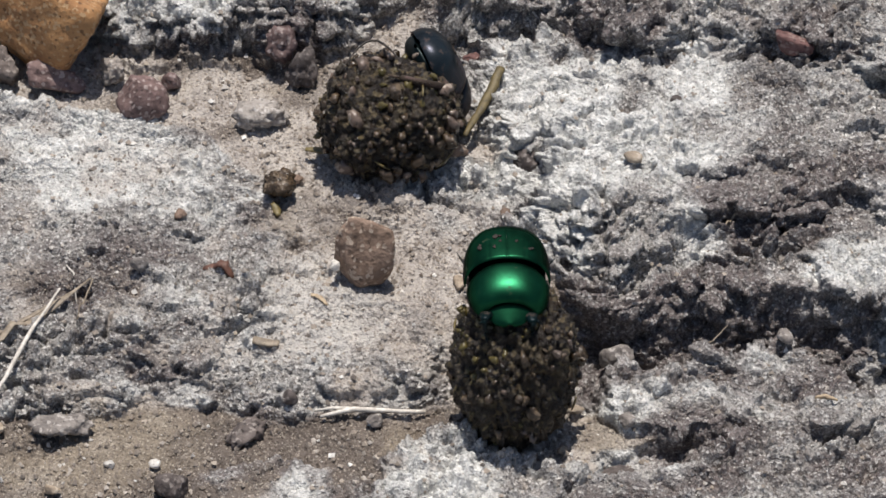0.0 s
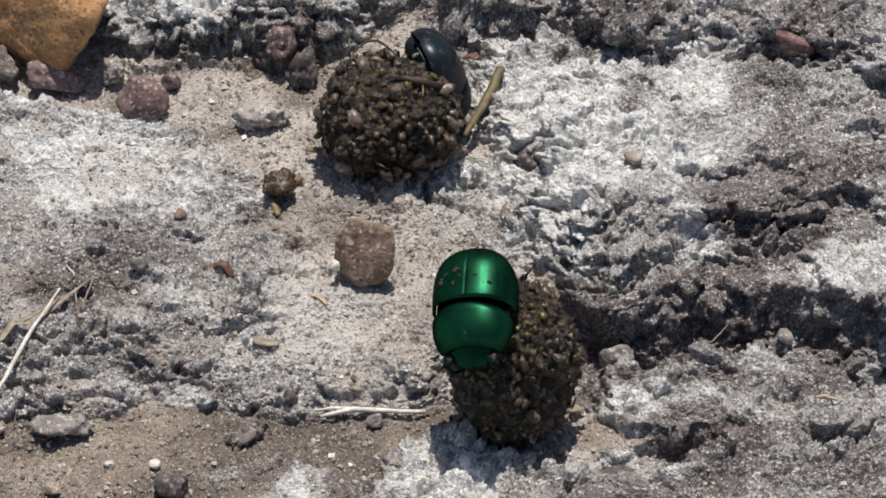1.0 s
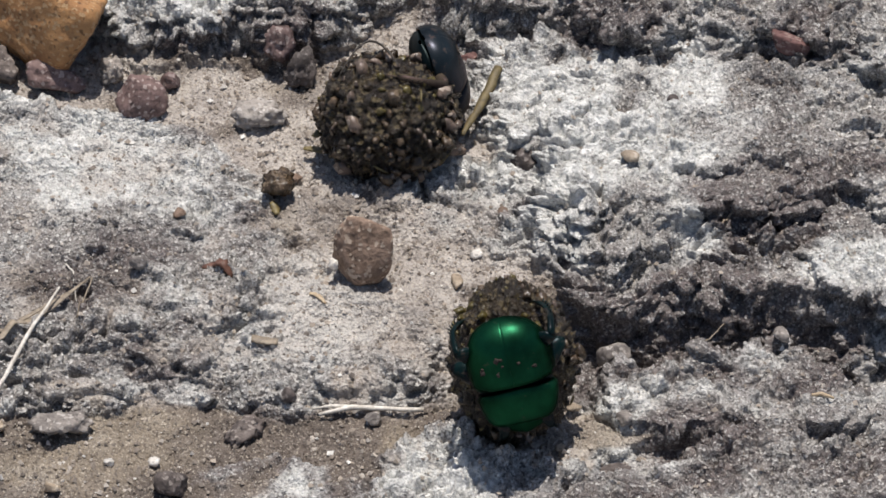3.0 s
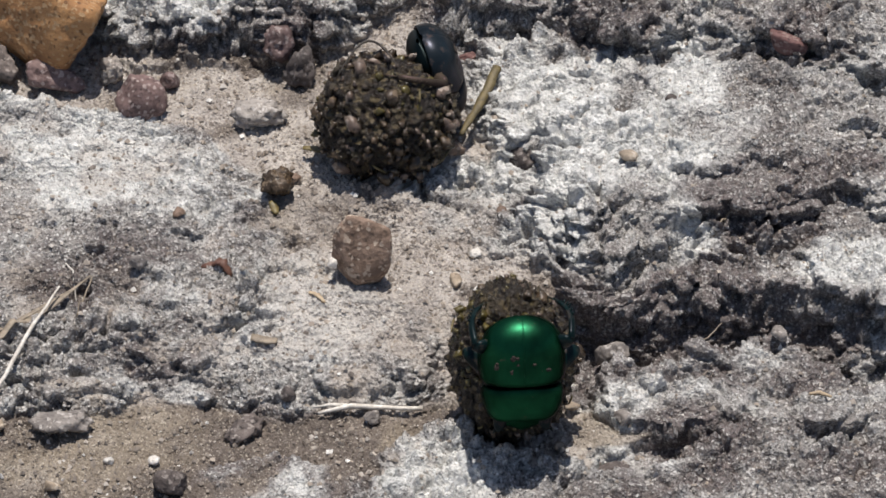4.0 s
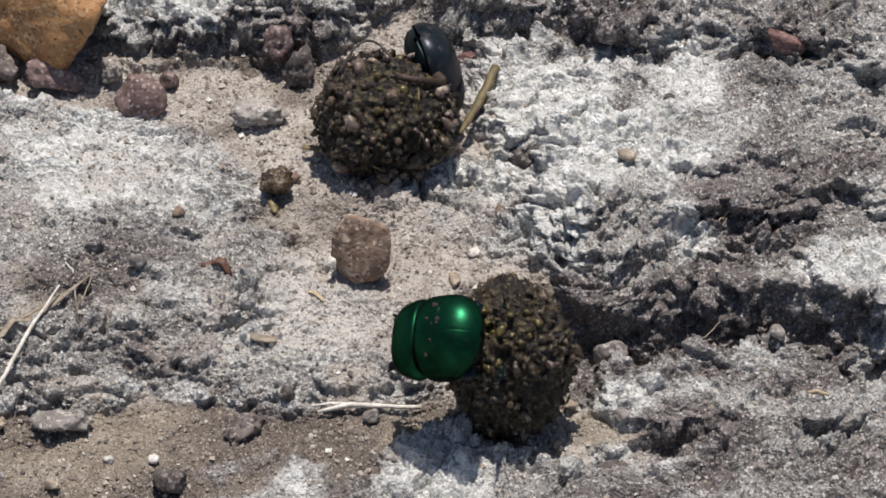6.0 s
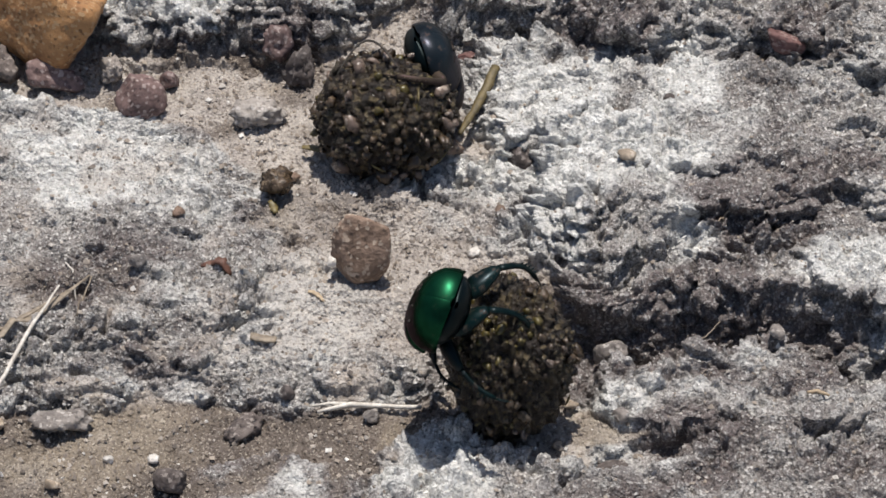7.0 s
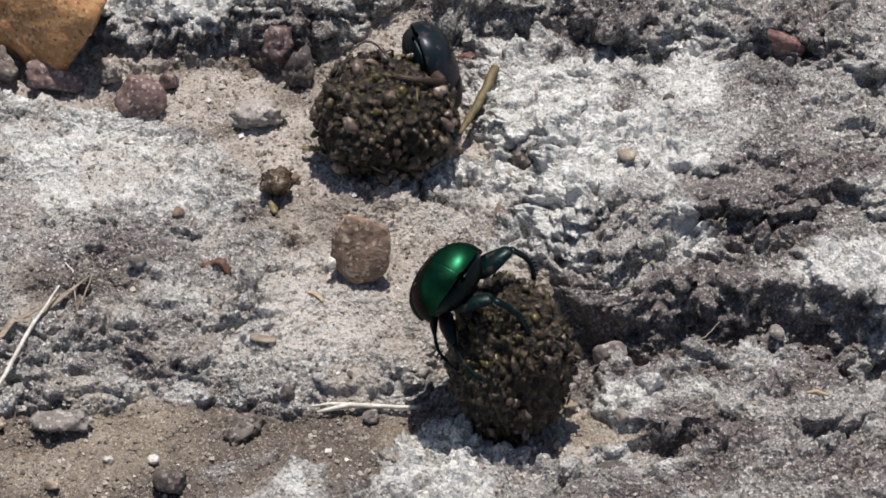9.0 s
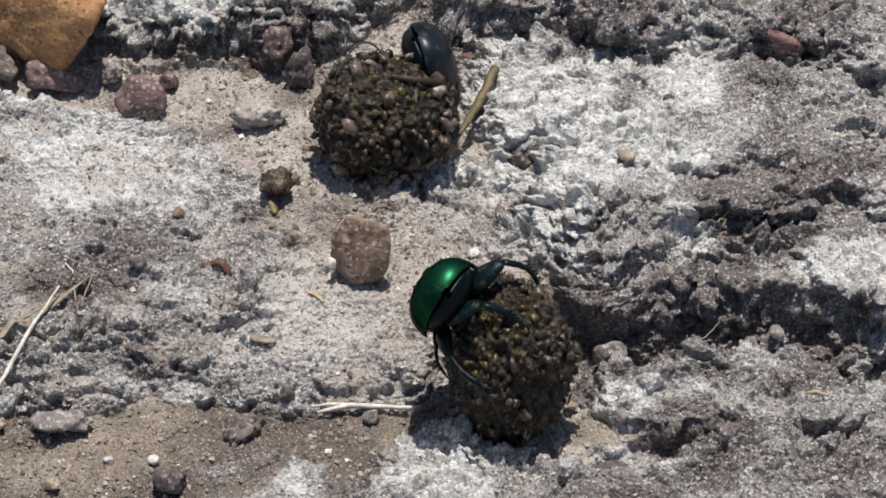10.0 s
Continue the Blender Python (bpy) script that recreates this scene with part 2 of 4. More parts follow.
    pits = step(0.15, 0.75, fbm(x / 3.0, s / 2.6, 59, 3)) * step(0.35, 0.9, rough)
    fine = fbm(x / 3.4, s / 3.2, 55, 5, 0.6)
    rugged = 0.35 - np.abs(fbm(wx / 6.5, ws / 5.5, 73, 3, 0.5))
    hard = 1 - 0.6 * sand
    small = ((3.2 * lumps + 1.7 * rugged) * rough * hard ** 2 + 1.9 * knobs * (0.2 + 0.8 * rough) * hard + 0.58 * grains
             + (0.22 + 0.25 * rough) * fine * hard - 1.3 * pits * hard) * (1 - 0.6 * far)
    sand = np.clip(sand + 0.35 * step(-0.6, -2.2, small) * (1 - far), 0, 1)
    # pits turn less pale and more plum: recess shade put into the colour
    pale = step(-0.1, 0.85, 0.75 * fbm(x / 11, y / 11, 63) + patches(x, y, PALE_AND_LIT) - 0.35 * pits)
    plum = step(-0.1, 0.8, 0.75 * fbm(x / 14, y / 10, 67) - 0.1 + patches(x, y, PLUM_AND_SHADE) - 0.7 * patches(x, y, PALE_AND_LIT) + 0.35 * pits + 1.1 * sand * step(-30, -36, y) * step(8, -2, x))
    ochre = step(0.15, 0.9, patches(x, y, OCHRE) + 0.35 * fbm(x / 6, y / 6, 69, 3))
    # away from the spot the rock runs out into plain low swells
    out = step(88, 135, np.maximum(np.abs(x), np.abs(y)))
    swell = 3.0 + far * (14 * fbm(x / 420, y / 420, 61, 2) + 60 * vnoise(x / 2600, y / 2600, 83))
    z = z + (swell - z) * out
    small = small * (1 - out)
    pale = pale * (1 - 0.85 * plum)
    return z, small, sand + (0.35 - sand) * out, pale + (0.35 - pale) * out, plum + (0.25 - plum) * out, ochre * (1 - out)


def ground_form(x, y):
    z, small, sand, pale, plum, ochre = ground_parts(x, y)
    return z + small, sand, pale, plum


def height(x, y):
    """Height of the ground in mm at one place."""
    return float(ground_form(np.array([float(x)]), np.array([float(y)]))[0][0])


# ---- materials ----
def nodes_of(name):
    m = bpy.data.materials.new(name)
    m.use_nodes = True
    t = m.node_tree
    return m, t, t.nodes["Principled BSDF"]


def link(t, a, b):
    t.links.new(a, b)


def noise_node(t, scale, detail=4.0, rough=0.6, coords=None):
    n = t.nodes.new("ShaderNodeTexNoise")
    n.inputs["Scale"].default_value, n.inputs["Detail"].default_value, n.inputs["Roughness"].default_value = scale, detail, rough
    if coords:
        link(t, coords, n.inputs["Vector"])
    return n.outputs["Fac"]


def cell_node(t, scale, coords=None):
    n = t.nodes.new("ShaderNodeTexVoronoi")
    n.inputs["Scale"].default_value = scale
    if coords:
        link(t, coords, n.inputs["Vector"])
    sep = t.nodes.new("ShaderNodeSeparateColor")
    link(t, n.outputs["Color"], sep.inputs[0])
    return sep.outputs[0], sep.outputs[1], n.outputs["Distance"]


def ramp(t, fac, *stops):
    r = t.nodes.new("ShaderNodeValToRGB")
    while len(r.color_ramp.elements) < len(stops):
        r.color_ramp.elements.new(0.5)
    for e, (p, c) in zip(r.color_ramp.elements, stops):
        e.position, e.color = p, (c if len(c) == 4 else (*c, 1.0))
    link(t, fac, r.inputs["Fac"])
    return r.outputs["Color"]


def mix(t, fac, a, b, kind="MIX"):
    m = t.nodes.new("ShaderNodeMix")
    m.data_type, m.blend_type = "RGBA", kind
    for sock, v in ((m.inputs[0], fac), (m.inputs[6], a), (m.inputs[7], b)):
        if isinstance(v, (int, float)):
            sock.default_value = v
        elif isinstance(v, tuple):
            sock.default_value = (*v, 1.0)
        else:
            link(t, v, sock)
    return m.outputs[2]


def bump(t, bsdf, fac, strength, dist, before=None):
    b = t.nodes.new("ShaderNodeBump")
    b.inputs["Strength"].default_value, b.inputs["Distance"].default_value = strength, dist
    link(t, fac, b.inputs["Height"])
    if before:
        link(t, before, b.inputs["Normal"])
    link(t, b.outputs["Normal"], bsdf.inputs["Normal"])
    return b.outputs["Normal"]


def grey(v, tint=(1.0, 1.0, 1.0)):
    return tuple(v * c for c in tint)


def ground_material():
    m, t, bsdf = nodes_of("weathered_rock")
    coords = t.nodes.new("ShaderNodeTexCoord").outputs["Object"]

    def attr(name):
        a = t.nodes.new("ShaderNodeAttribute")
        a.attribute_name = name
        return a.outputs["Fac"]

    patch = noise_node(t, 90, 6, 0.65, coords)
    small = noise_node(t, 420, 6, 0.7, coords)
    r1, r2, dist = cell_node(t, 2100, coords)
    s1, s2, sdist = cell_node(t, 3600, coords)
    rock = ramp(t, patch, (0.30, (0.105, 0.087, 0.080)), (0.46, (0.215, 0.194, 0.182)), (0.64, (0.37, 0.35, 0.33)))
    rock = mix(t, attr("pale"), rock, ramp(t, small, (0.32, (0.33, 0.33, 0.32)), (0.58, (0.82, 0.815, 0.79))))
    # lichen-grey crust, blotchy
    crust = ramp(t, noise_node(t, 300, 8, 0.75, coords), (0.47, (0, 0, 0)), (0.66, (1, 1, 1)))
    rock = mix(t, mix(t, 0.6, (0, 0, 0), crust), rock, (0.44, 0.455, 0.435))
    blot = ramp(t, noise_node(t, 480, 7, 0.75, coords), (0.36, (0.6, 0.6, 0.6)), (0.48, (0, 0, 0)))
    rock = mix(t, blot, rock, (0.085, 0.074, 0.072))
    # the plum mask darkens the rock, painted shade of the undercuts included
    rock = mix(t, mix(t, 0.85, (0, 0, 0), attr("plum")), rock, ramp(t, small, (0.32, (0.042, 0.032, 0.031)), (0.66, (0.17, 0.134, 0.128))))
    # mineral grains, fewer dark ones in the pale rock and fewer bright ones in the plum rock
    few_dark = mix(t, attr("pale"), (1, 1, 1), (0.4, 0.4, 0.4))
    few_light = mix(t, attr("plum"), (1, 1, 1), (0.6, 0.6, 0.6))
    rock = mix(t, mix(t, 1.0, few_dark, ramp(t, r1, (0.0, (0.85, 0.85, 0.85)), (0.14, (0.5, 0.5, 0.5)), (0.20, (0, 0, 0))), "MULTIPLY"), rock, (0.05, 0.046, 0.046))
    rock = mix(t, mix(t, 1.0, few_light, ramp(t, r2, (0.80, (0, 0, 0)), (0.92, (0.75, 0.75, 0.75))), "MULTIPLY"), rock, (0.68, 0.66, 0.63))
    rock = mix(t, mix(t, 1.0, few_dark, ramp(t, s1, (0.0, (0.65, 0.65, 0.65)), (0.24, (0, 0, 0))), "MULTIPLY"), rock, (0.06, 0.052, 0.05))
    rock = mix(t, mix(t, 1.0, few_light, ramp(t, s2, (0.78, (0, 0, 0)), (1.0, (0.5, 0.5, 0.5))), "MULTIPLY"), rock, (0.68, 0.67, 0.65))
    # dust
    dust = ramp(t, noise_node(t, 150, 6, 0.7, coords), (0.35, (0.30, 0.263, 0.235)), (0.65, (0.53, 0.48, 0.435)))
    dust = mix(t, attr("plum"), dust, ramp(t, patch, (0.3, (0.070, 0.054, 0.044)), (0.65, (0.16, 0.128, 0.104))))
    dust = mix(t, mix(t, 0.8, (0, 0, 0), attr("ochre")), dust, ramp(t, patch, (0.3, (0.165, 0.132, 0.098)), (0.65, (0.33, 0.275, 0.205))))
    dust = mix(t, ramp(t, s2, (0.86, (0, 0, 0)), (0.95, (0.5, 0.5, 0.5))), dust, (0.62, 0.55, 0.45))
    dust = mix(t, ramp(t, r1, (0.0, (0.7, 0.7, 0.7)), (0.16, (0, 0, 0))), dust, (0.11, 0.085, 0.07))
    edge = mix(t, 0.45, attr("sand"), small)
    sandy = ramp(t, edge, (0.30, (0, 0, 0)), (0.66, (0.9, 0.9, 0.9)))
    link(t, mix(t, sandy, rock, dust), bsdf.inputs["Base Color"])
    link(t, ramp(t, s1, (0.78, (0.7, 0.7, 0.7)), (0.9, (0.28, 0.28, 0.28))), bsdf.inputs["Roughness"])
    bsdf.inputs["Specular IOR Level"].default_value = 0.5
    n = bump(t, bsdf, small, 0.6, 0.0006)
    n = bump(t, bsdf, noise_node(t, 1500, 5, 0.75, coords), 0.8, 0.0003, n)
    n = bump(t, bsdf, sdist, 0.6, 0.0002, n)
    bump(t, bsdf, dist, 0.8, 0.0003, n)
    return m


def stone_material(name, dark, light, speck, scale=300, gloss=0.75):
    m, t, bsdf = nodes_of(name)
    coords = t.nodes.new("ShaderNodeTexCoord").outputs["Object"]
    col = ramp(t, noise_node(t, scale, 6, 0.7, coords), (0.32, dark), (0.66, light))
    r1, r2, dist = cell_node(t, 1700, coords)
    col = mix(t, ramp(t, r1, (0.80, (0, 0, 0)), (0.9, (0.7, 0.7, 0.7))), col, speck)
    col = mix(t, ramp(t, r2, (0.0, (0.75, 0.75, 0.75)), (0.16, (0, 0, 0))), col, grey(0.35, dark))
    own = t.nodes.new("ShaderNodeObjectInfo").outputs["Random"]
    col = mix(t, 0.5, col, mix(t, 1.0, col, ramp(t, own, (0.0, (0.65, 0.65, 0.68)), (1.0, (1.3, 1.25, 1.2))), "MULTIPLY"))
    link(t, col, bsdf.inputs["Base Color"])
    bsdf.inputs["Roughness"].default_value = gloss
    n = bump(t, bsdf, noise_node(t, 900, 6, 0.7, coords), 0.6, 0.0004)
    bump(t, bsdf, dist, 0.4, 0.0002, n)
    return m


def fibre_material(name, dark, light, gloss=0.6):
    m, t, bsdf = nodes_of(name)
    coords = t.nodes.new("ShaderNodeTexCoord").outputs["Object"]
    fac = noise_node(t, 700, 5, 0.7, coords)
    link(t, ramp(t, fac, (0.3, dark), (0.68, light)), bsdf.inputs["Base Color"])
    bsdf.inputs["Roughness"].default_value = gloss
    bump(t, bsdf, fac, 0.5, 0.0003)
    return m


def dung_material():
    m, t, bsdf = nodes_of("moist_dung")
    coords = t.nodes.new("ShaderNodeTexCoord").outputs["Object"]
    col = ramp(t, noise_node(t, 160, 6, 0.7, coords), (0.34, (0.008, 0.005, 0.004)), (0.52, (0.026, 0.017, 0.010)), (0.68, (0.062, 0.044, 0.018)))
    r1, r2, dist = cell_node(t, 1300, coords)
    col = mix(t, ramp(t, r1, (0.72, (0, 0, 0)), (0.85, (0.75, 0.75, 0.75))), col, (0.15, 0.115, 0.06))
    col = mix(t, ramp(t, r2, (0.0, (0.8, 0.8, 0.8)), (0.2, (0, 0, 0))), col, (0.012, 0.009, 0.007))
    link(t, col, bsdf.inputs["Base Color"])
    link(t, ramp(t, noise_node(t, 380, 4, 0.6, coords), (0.35, (0.2, 0.2, 0.2)), (0.62, (0.6, 0.6, 0.6))), bsdf.inputs["Roughness"])
    n = bump(t, bsdf, noise_node(t, 650, 7, 0.75, coords), 1.0, 0.0011)
    bump(t, bsdf, dist, 0.7, 0.0004, n)
    return m


def chitin_material(name, deep, bright, gloss, metal, dusty=0.635, sheen=(0.42, 0.22, 0.34)):
    """Metallic wing-case skin with fine pits and dust."""
    m, t, bsdf = nodes_of(name)
    coords = t.nodes.new("ShaderNodeTexCoord").outputs["Object"]
    col = ramp(t, noise_node(t, 130, 4, 0.6, coords), (0.3, deep), (0.7, bright))
    dirt = ramp(t, noise_node(t, 480, 6, 0.75, coords), (dusty, (0, 0, 0)), (dusty + 0.04, (0.8, 0.8, 0.8)))
    col = mix(t, mix(t, 0.45, (0, 0, 0), dirt), col, (0.09, 0.06, 0.04))
    link(t, col, bsdf.inputs["Base Color"])
    link(t, mix(t, dirt, (metal, metal, metal), (0.0, 0.0, 0.0)), bsdf.inputs["Metallic"])
    bsdf.inputs["Specular Tint"].default_value = (*sheen, 1.0)
    link(t, mix(t, dirt, (gloss, gloss, gloss), (0.8, 0.8, 0.8)), bsdf.inputs["Roughness"])
    bump(t, bsdf, noise_node(t, 2200, 3, 0.6, coords), 0.12, 0.0001)
    return m


M_GROUND = ground_material()
M_ORANGE = stone_material("ochre_sandstone", (0.23, 0.105, 0.04), (0.52, 0.28, 0.115), (0.52, 0.36, 0.2), 140)
M_BROWN = stone_material("brown_stone", (0.12, 0.078, 0.055), (0.29, 0.205, 0.155), (0.5, 0.42, 0.34))
M_PINK = stone_material("reddish_stone", (0.08, 0.050, 0.047), (0.215, 0.145, 0.135), (0.38, 0.32, 0.3))
M_RED = stone_material("dark_red_stone", (0.105, 0.050, 0.046), (0.20, 0.105, 0.095), (0.32, 0.24, 0.21))
M_GREY = stone_material("grey_stone", (0.10, 0.088, 0.082), (0.31, 0.28, 0.255), (0.48, 0.45, 0.42))
M_DARK = stone_material("dark_stone", (0.045, 0.036, 0.034), (0.15, 0.125, 0.115), (0.28, 0.25, 0.23))
M_WHITE = stone_material("white_quartz", (0.50, 0.47, 0.42), (0.78, 0.75, 0.70), (0.85, 0.83, 0.8), 300, 0.5)
M_TAN = stone_material("tan_grain", (0.22, 0.17, 0.12), (0.46, 0.38, 0.29), (0.6, 0.52, 0.42))
M_STRAW = fibre_material("bleached_straw", (0.36, 0.32, 0.27), (0.80, 0.76, 0.69))
M_BLADE = fibre_material("dead_grass", (0.12, 0.095, 0.07), (0.33, 0.27, 0.20))
M_OLIVE = fibre_material("olive_plant", (0.075, 0.057, 0.020), (0.19, 0.148, 0.058), 0.5)
M_LEAF = fibre_material("red_brown_leaf", (0.05, 0.022, 0.016), (0.16, 0.075, 0.05))
M_HAIR = fibre_material("dark_fibre", (0.012, 0.009, 0.007), (0.04, 0.03, 0.022))
M_CHIP = fibre_material("tan_chip", (0.26, 0.19, 0.12), (0.55, 0.43, 0.29))
M_DUNG = dung_material()
M_CRUMB = stone_material("dung_crumb", (0.018, 0.013, 0.008), (0.098, 0.067, 0.042), (0.20, 0.15, 0.10), 300, 0.24)
M_GRAIN = stone_material("gritty_crumb", (0.050, 0.036, 0.028), (0.185, 0.137, 0.110), (0.36, 0.30, 0.25), 300, 0.25)
M_MOSS = fibre_material("green_dung", (0.024, 0.019, 0.005), (0.115, 0.090, 0.026), 0.30)
M_GREEN = chitin_material("metallic_green", (0.003, 0.022, 0.011), (0.009, 0.080, 0.037), 0.39, 0.92, 0.62)
M_TEAL = chitin_material("blackish_teal", (0.007, 0.012, 0.014), (0.022, 0.034, 0.040), 0.32, 0.5, 0.56)
M_BLACK = chitin_material("black_chitin", (0.001, 0.0025, 0.003), (0.003, 0.007, 0.008), 0.38, 0.3, 0.66, (0.25, 0.32, 0.33))
M_LEG = chitin_material("dark_green_leg", (0.002, 0.008, 0.008), (0.005, 0.025, 0.023), 0.33, 0.5, 0.58)
M_SPECK = stone_material("dried_speck", (0.010, 0.007, 0.005), (0.042, 0.026, 0.018), (0.07, 0.05, 0.04))
M_DUSTY = chitin_material("dusty_leg", (0.014, 0.011, 0.008), (0.075, 0.06, 0.042), 0.5, 0.1)
M_PALE = stone_material("pale_stone", (0.27, 0.24, 0.21), (0.52, 0.475, 0.43), (0.65, 0.61, 0.57))
M_STALK = fibre_material("dull_stalk", (0.050, 0.038, 0.018), (0.17, 0.13, 0.055), 0.6)


# ---- building ----
def thing(name, label, category, at=(0, 0, 0), group=""):
    ob = new(name)
    ob.empty_display_size = 0.002
    ob.location = [c * MM for c in at]
    return tagged(ob, label, category, group)


def mesh_of(name, bm, material, smooth=True):
    """A mesh from a bmesh in mm."""
    bmesh.ops.scale(bm, vec=(MM, MM, MM), verts=bm.verts)
    me = bpy.data.meshes.new(name)
    bm.to_mesh(me)
    bm.free()
    me.materials.append(material)
    me.polygons.foreach_set("use_smooth", [smooth] * len(me.polygons))
    return me


def part(name, bm, material, parent=None, label="", smooth=True):
    ob = new(name, mesh_of(name, bm, material, smooth))
    ob.parent = parent
    if label:
        ob["label"] = label
    return ob


def grid(rows):
    """A bmesh sheet through rows of points."""
    bm = bmesh.new()
    vs = [[bm.verts.new(p) for p in row] for row in rows]
    for a, b in zip(vs, vs[1:]):
        for i in range(len(a) - 1):
            bm.faces.new((a[i], a[i + 1], b[i + 1], b[i]))
    return bm


def tube(bm, points, radii, sides=8, flat=1.0, cap=True):
    """A tapered tube along points; flat squeezes it upright."""
    points = [Vector(p) for p in points]
    rings = []
    for i, p in enumerate(points):
        d = (points[min(i + 1, len(points) - 1)] - points[max(i - 1, 0)]).normalized()
        side = d.cross(Vector((0, 0, 1)))
        side = side.normalized() if side.length > 0.05 else Vector((1, 0, 0))
        up = side.cross(d).normalized()
        rings.append([bm.verts.new(p + radii[i] * (math.cos(a) * side + flat * math.sin(a) * up))
                      for a in (2 * math.pi * k / sides for k in range(sides))])
    for a, b in zip(rings, rings[1:]):
        for k in range(sides):
            bm.faces.new((a[k], a[(k + 1) % sides], b[(k + 1) % sides], b[k]))
    if cap:
        bm.faces.new(rings[0][::-1])
        bm.faces.new(rings[-1])
    bmesh.ops.recalc_face_normals(bm, faces=bm.faces)
    return bm


def rock_bmesh(rng, size, facets=9, levels=3, wear=0.10, lump=0.06):
    """A worn angular stone: a ball cut by random planes, with lumps."""
    bm = bmesh.new()
    bmesh.ops.create_icosphere(bm, subdivisions=levels, radius=1.0)
    cuts = [(Vector((rng.gauss(0, 1), rng.gauss(0, 1), rng.gauss(0, 1))).normalized(), rng.uniform(0.55, 0.88)) for _ in range(facets)]
    shift = Vector((rng.uniform(-50, 50), rng.uniform(-50, 50), rng.uniform(-50, 50)))
    for v in bm.verts:
        d = v.co.normalized()
        inv = sum(max(0.0, d.dot(n) / r) ** (1 / wear) for n, r in cuts) + 0.88 ** (1 / wear)
        r = inv ** -wear
        r *= 1 + lump * noise.fractal(d * 2.2 + shift, 0.8, 2.0, 4) + 0.5 * lump * noise.fractal(d * 6 + shift, 0.8, 2.0, 3)
        v.co = Vector((d.x * r * size[0], d.y * r * size[1], d.z * r * size[2]))
    return bm


def stone(name, label, category, x, y, size, material, seed, sink=0.25, turn=(0, 0, 0), group="", levels=4, facets=11, lump=0.10, wear=0.05, lift=0.0, taper=0.0):
    """A stone on the ground; sink is the share of its half height that is bedded in."""
    bm = rock_bmesh(random.Random(seed), size, facets, levels, wear, lump)
    for v in bm.verts:
        narrow = 1 - taper * v.co.z / size[2]
        v.co.x, v.co.y = v.co.x * narrow, v.co.y * narrow
    bmesh.ops.rotate(bm, matrix=Euler([radians(a) for a in turn]).to_matrix(), verts=bm.verts)
    low = min(v.co.z for v in bm.verts)
    ob = part(name, bm, material)
    ob.location = (x * MM, y * MM, (height(x, y) - low * (1 - sink) + lift) * MM)
    return tagged(ob, label, category, group)


# ---- the ground ----
def growing(core_low, core_high, fine, reach):
    inner = np.arange(core_low, core_high + fine / 2, fine)
    out, gap, at = [], fine, 0.0
    while at < reach:
        gap *= 1.28
        at += gap
        out.append(at)
    out = np.array(out)
    return np.concatenate([core_low - out[::-1], inner, core_high + out])


def build_ground():
    xs, ys = growing(-86, 86, FINE, 40000), growing(-72, 76, FINE * 1.1, 40000)
    gx, gy = np.meshgrid(xs, ys)
    fx, fy = gx.ravel(), gy.ravel()
    z, small, sand, pale, plum, ochre = ground_parts(fx, fy)
    nx, ny = len(xs), len(ys)
    # the relief stands out along the slope's own normal
    form = z.reshape(ny, nx)
    for axis in (0, 1):
        form = sum(np.roll(form, k, axis) for k in range(-5, 6)) / 11
    near = np.hypot(fx, fy) < 110
    slope_y = np.gradient(form, ys, axis=0).ravel() * near
    slope_x = np.gradient(form, xs, axis=1).ravel() * near
    size = np.sqrt(1 + slope_x ** 2 + slope_y ** 2)
    fx -= small * slope_x / size
    fy -= small * slope_y / size
    z += small / size
    # the rock overhangs a dark hollow
    lean = np.exp(-((fx - 27.5) / 8) ** 4 - ((fy + 11) / 8) ** 4)
    fy -= 0.35 * lean * np.clip(z + 8, 0, 12)
    # and a crack under the upper block
    lean = np.exp(-((fx - 52) / 12) ** 4 - ((fy - 5) / 6) ** 4)
    fy -= 0.45 * lean * np.clip(z - 4, 0, 6)
    me = bpy.data.meshes.new("ground")
    me.vertices.add(nx * ny)
    me.vertices.foreach_set("co", (np.stack([fx, fy, z], 1) * MM).astype(np.float32).ravel())
    i = (np.arange(ny - 1)[:, None] * nx + np.arange(nx - 1)[None, :]).ravel()
    quads = np.stack([i, i + 1, i + nx + 1, i + nx], 1).astype(np.int32)
    me.loops.add(quads.size)
    me.loops.foreach_set("vertex_index", quads.ravel())
    me.polygons.add(len(quads))
    me.polygons.foreach_set("loop_start", np.arange(0, quads.size, 4, dtype=np.int32))
    me.polygons.foreach_set("use_smooth", np.ones(len(quads), bool))
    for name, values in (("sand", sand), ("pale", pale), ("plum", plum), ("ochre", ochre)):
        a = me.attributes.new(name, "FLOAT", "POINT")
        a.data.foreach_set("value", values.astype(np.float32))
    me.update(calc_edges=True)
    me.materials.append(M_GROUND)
    tagged(new("ground", me), "weathered pale grey and plum rock with sandy dust in its hollows", "rock ground", kind="structure")


FINE = 0.185
build_ground()


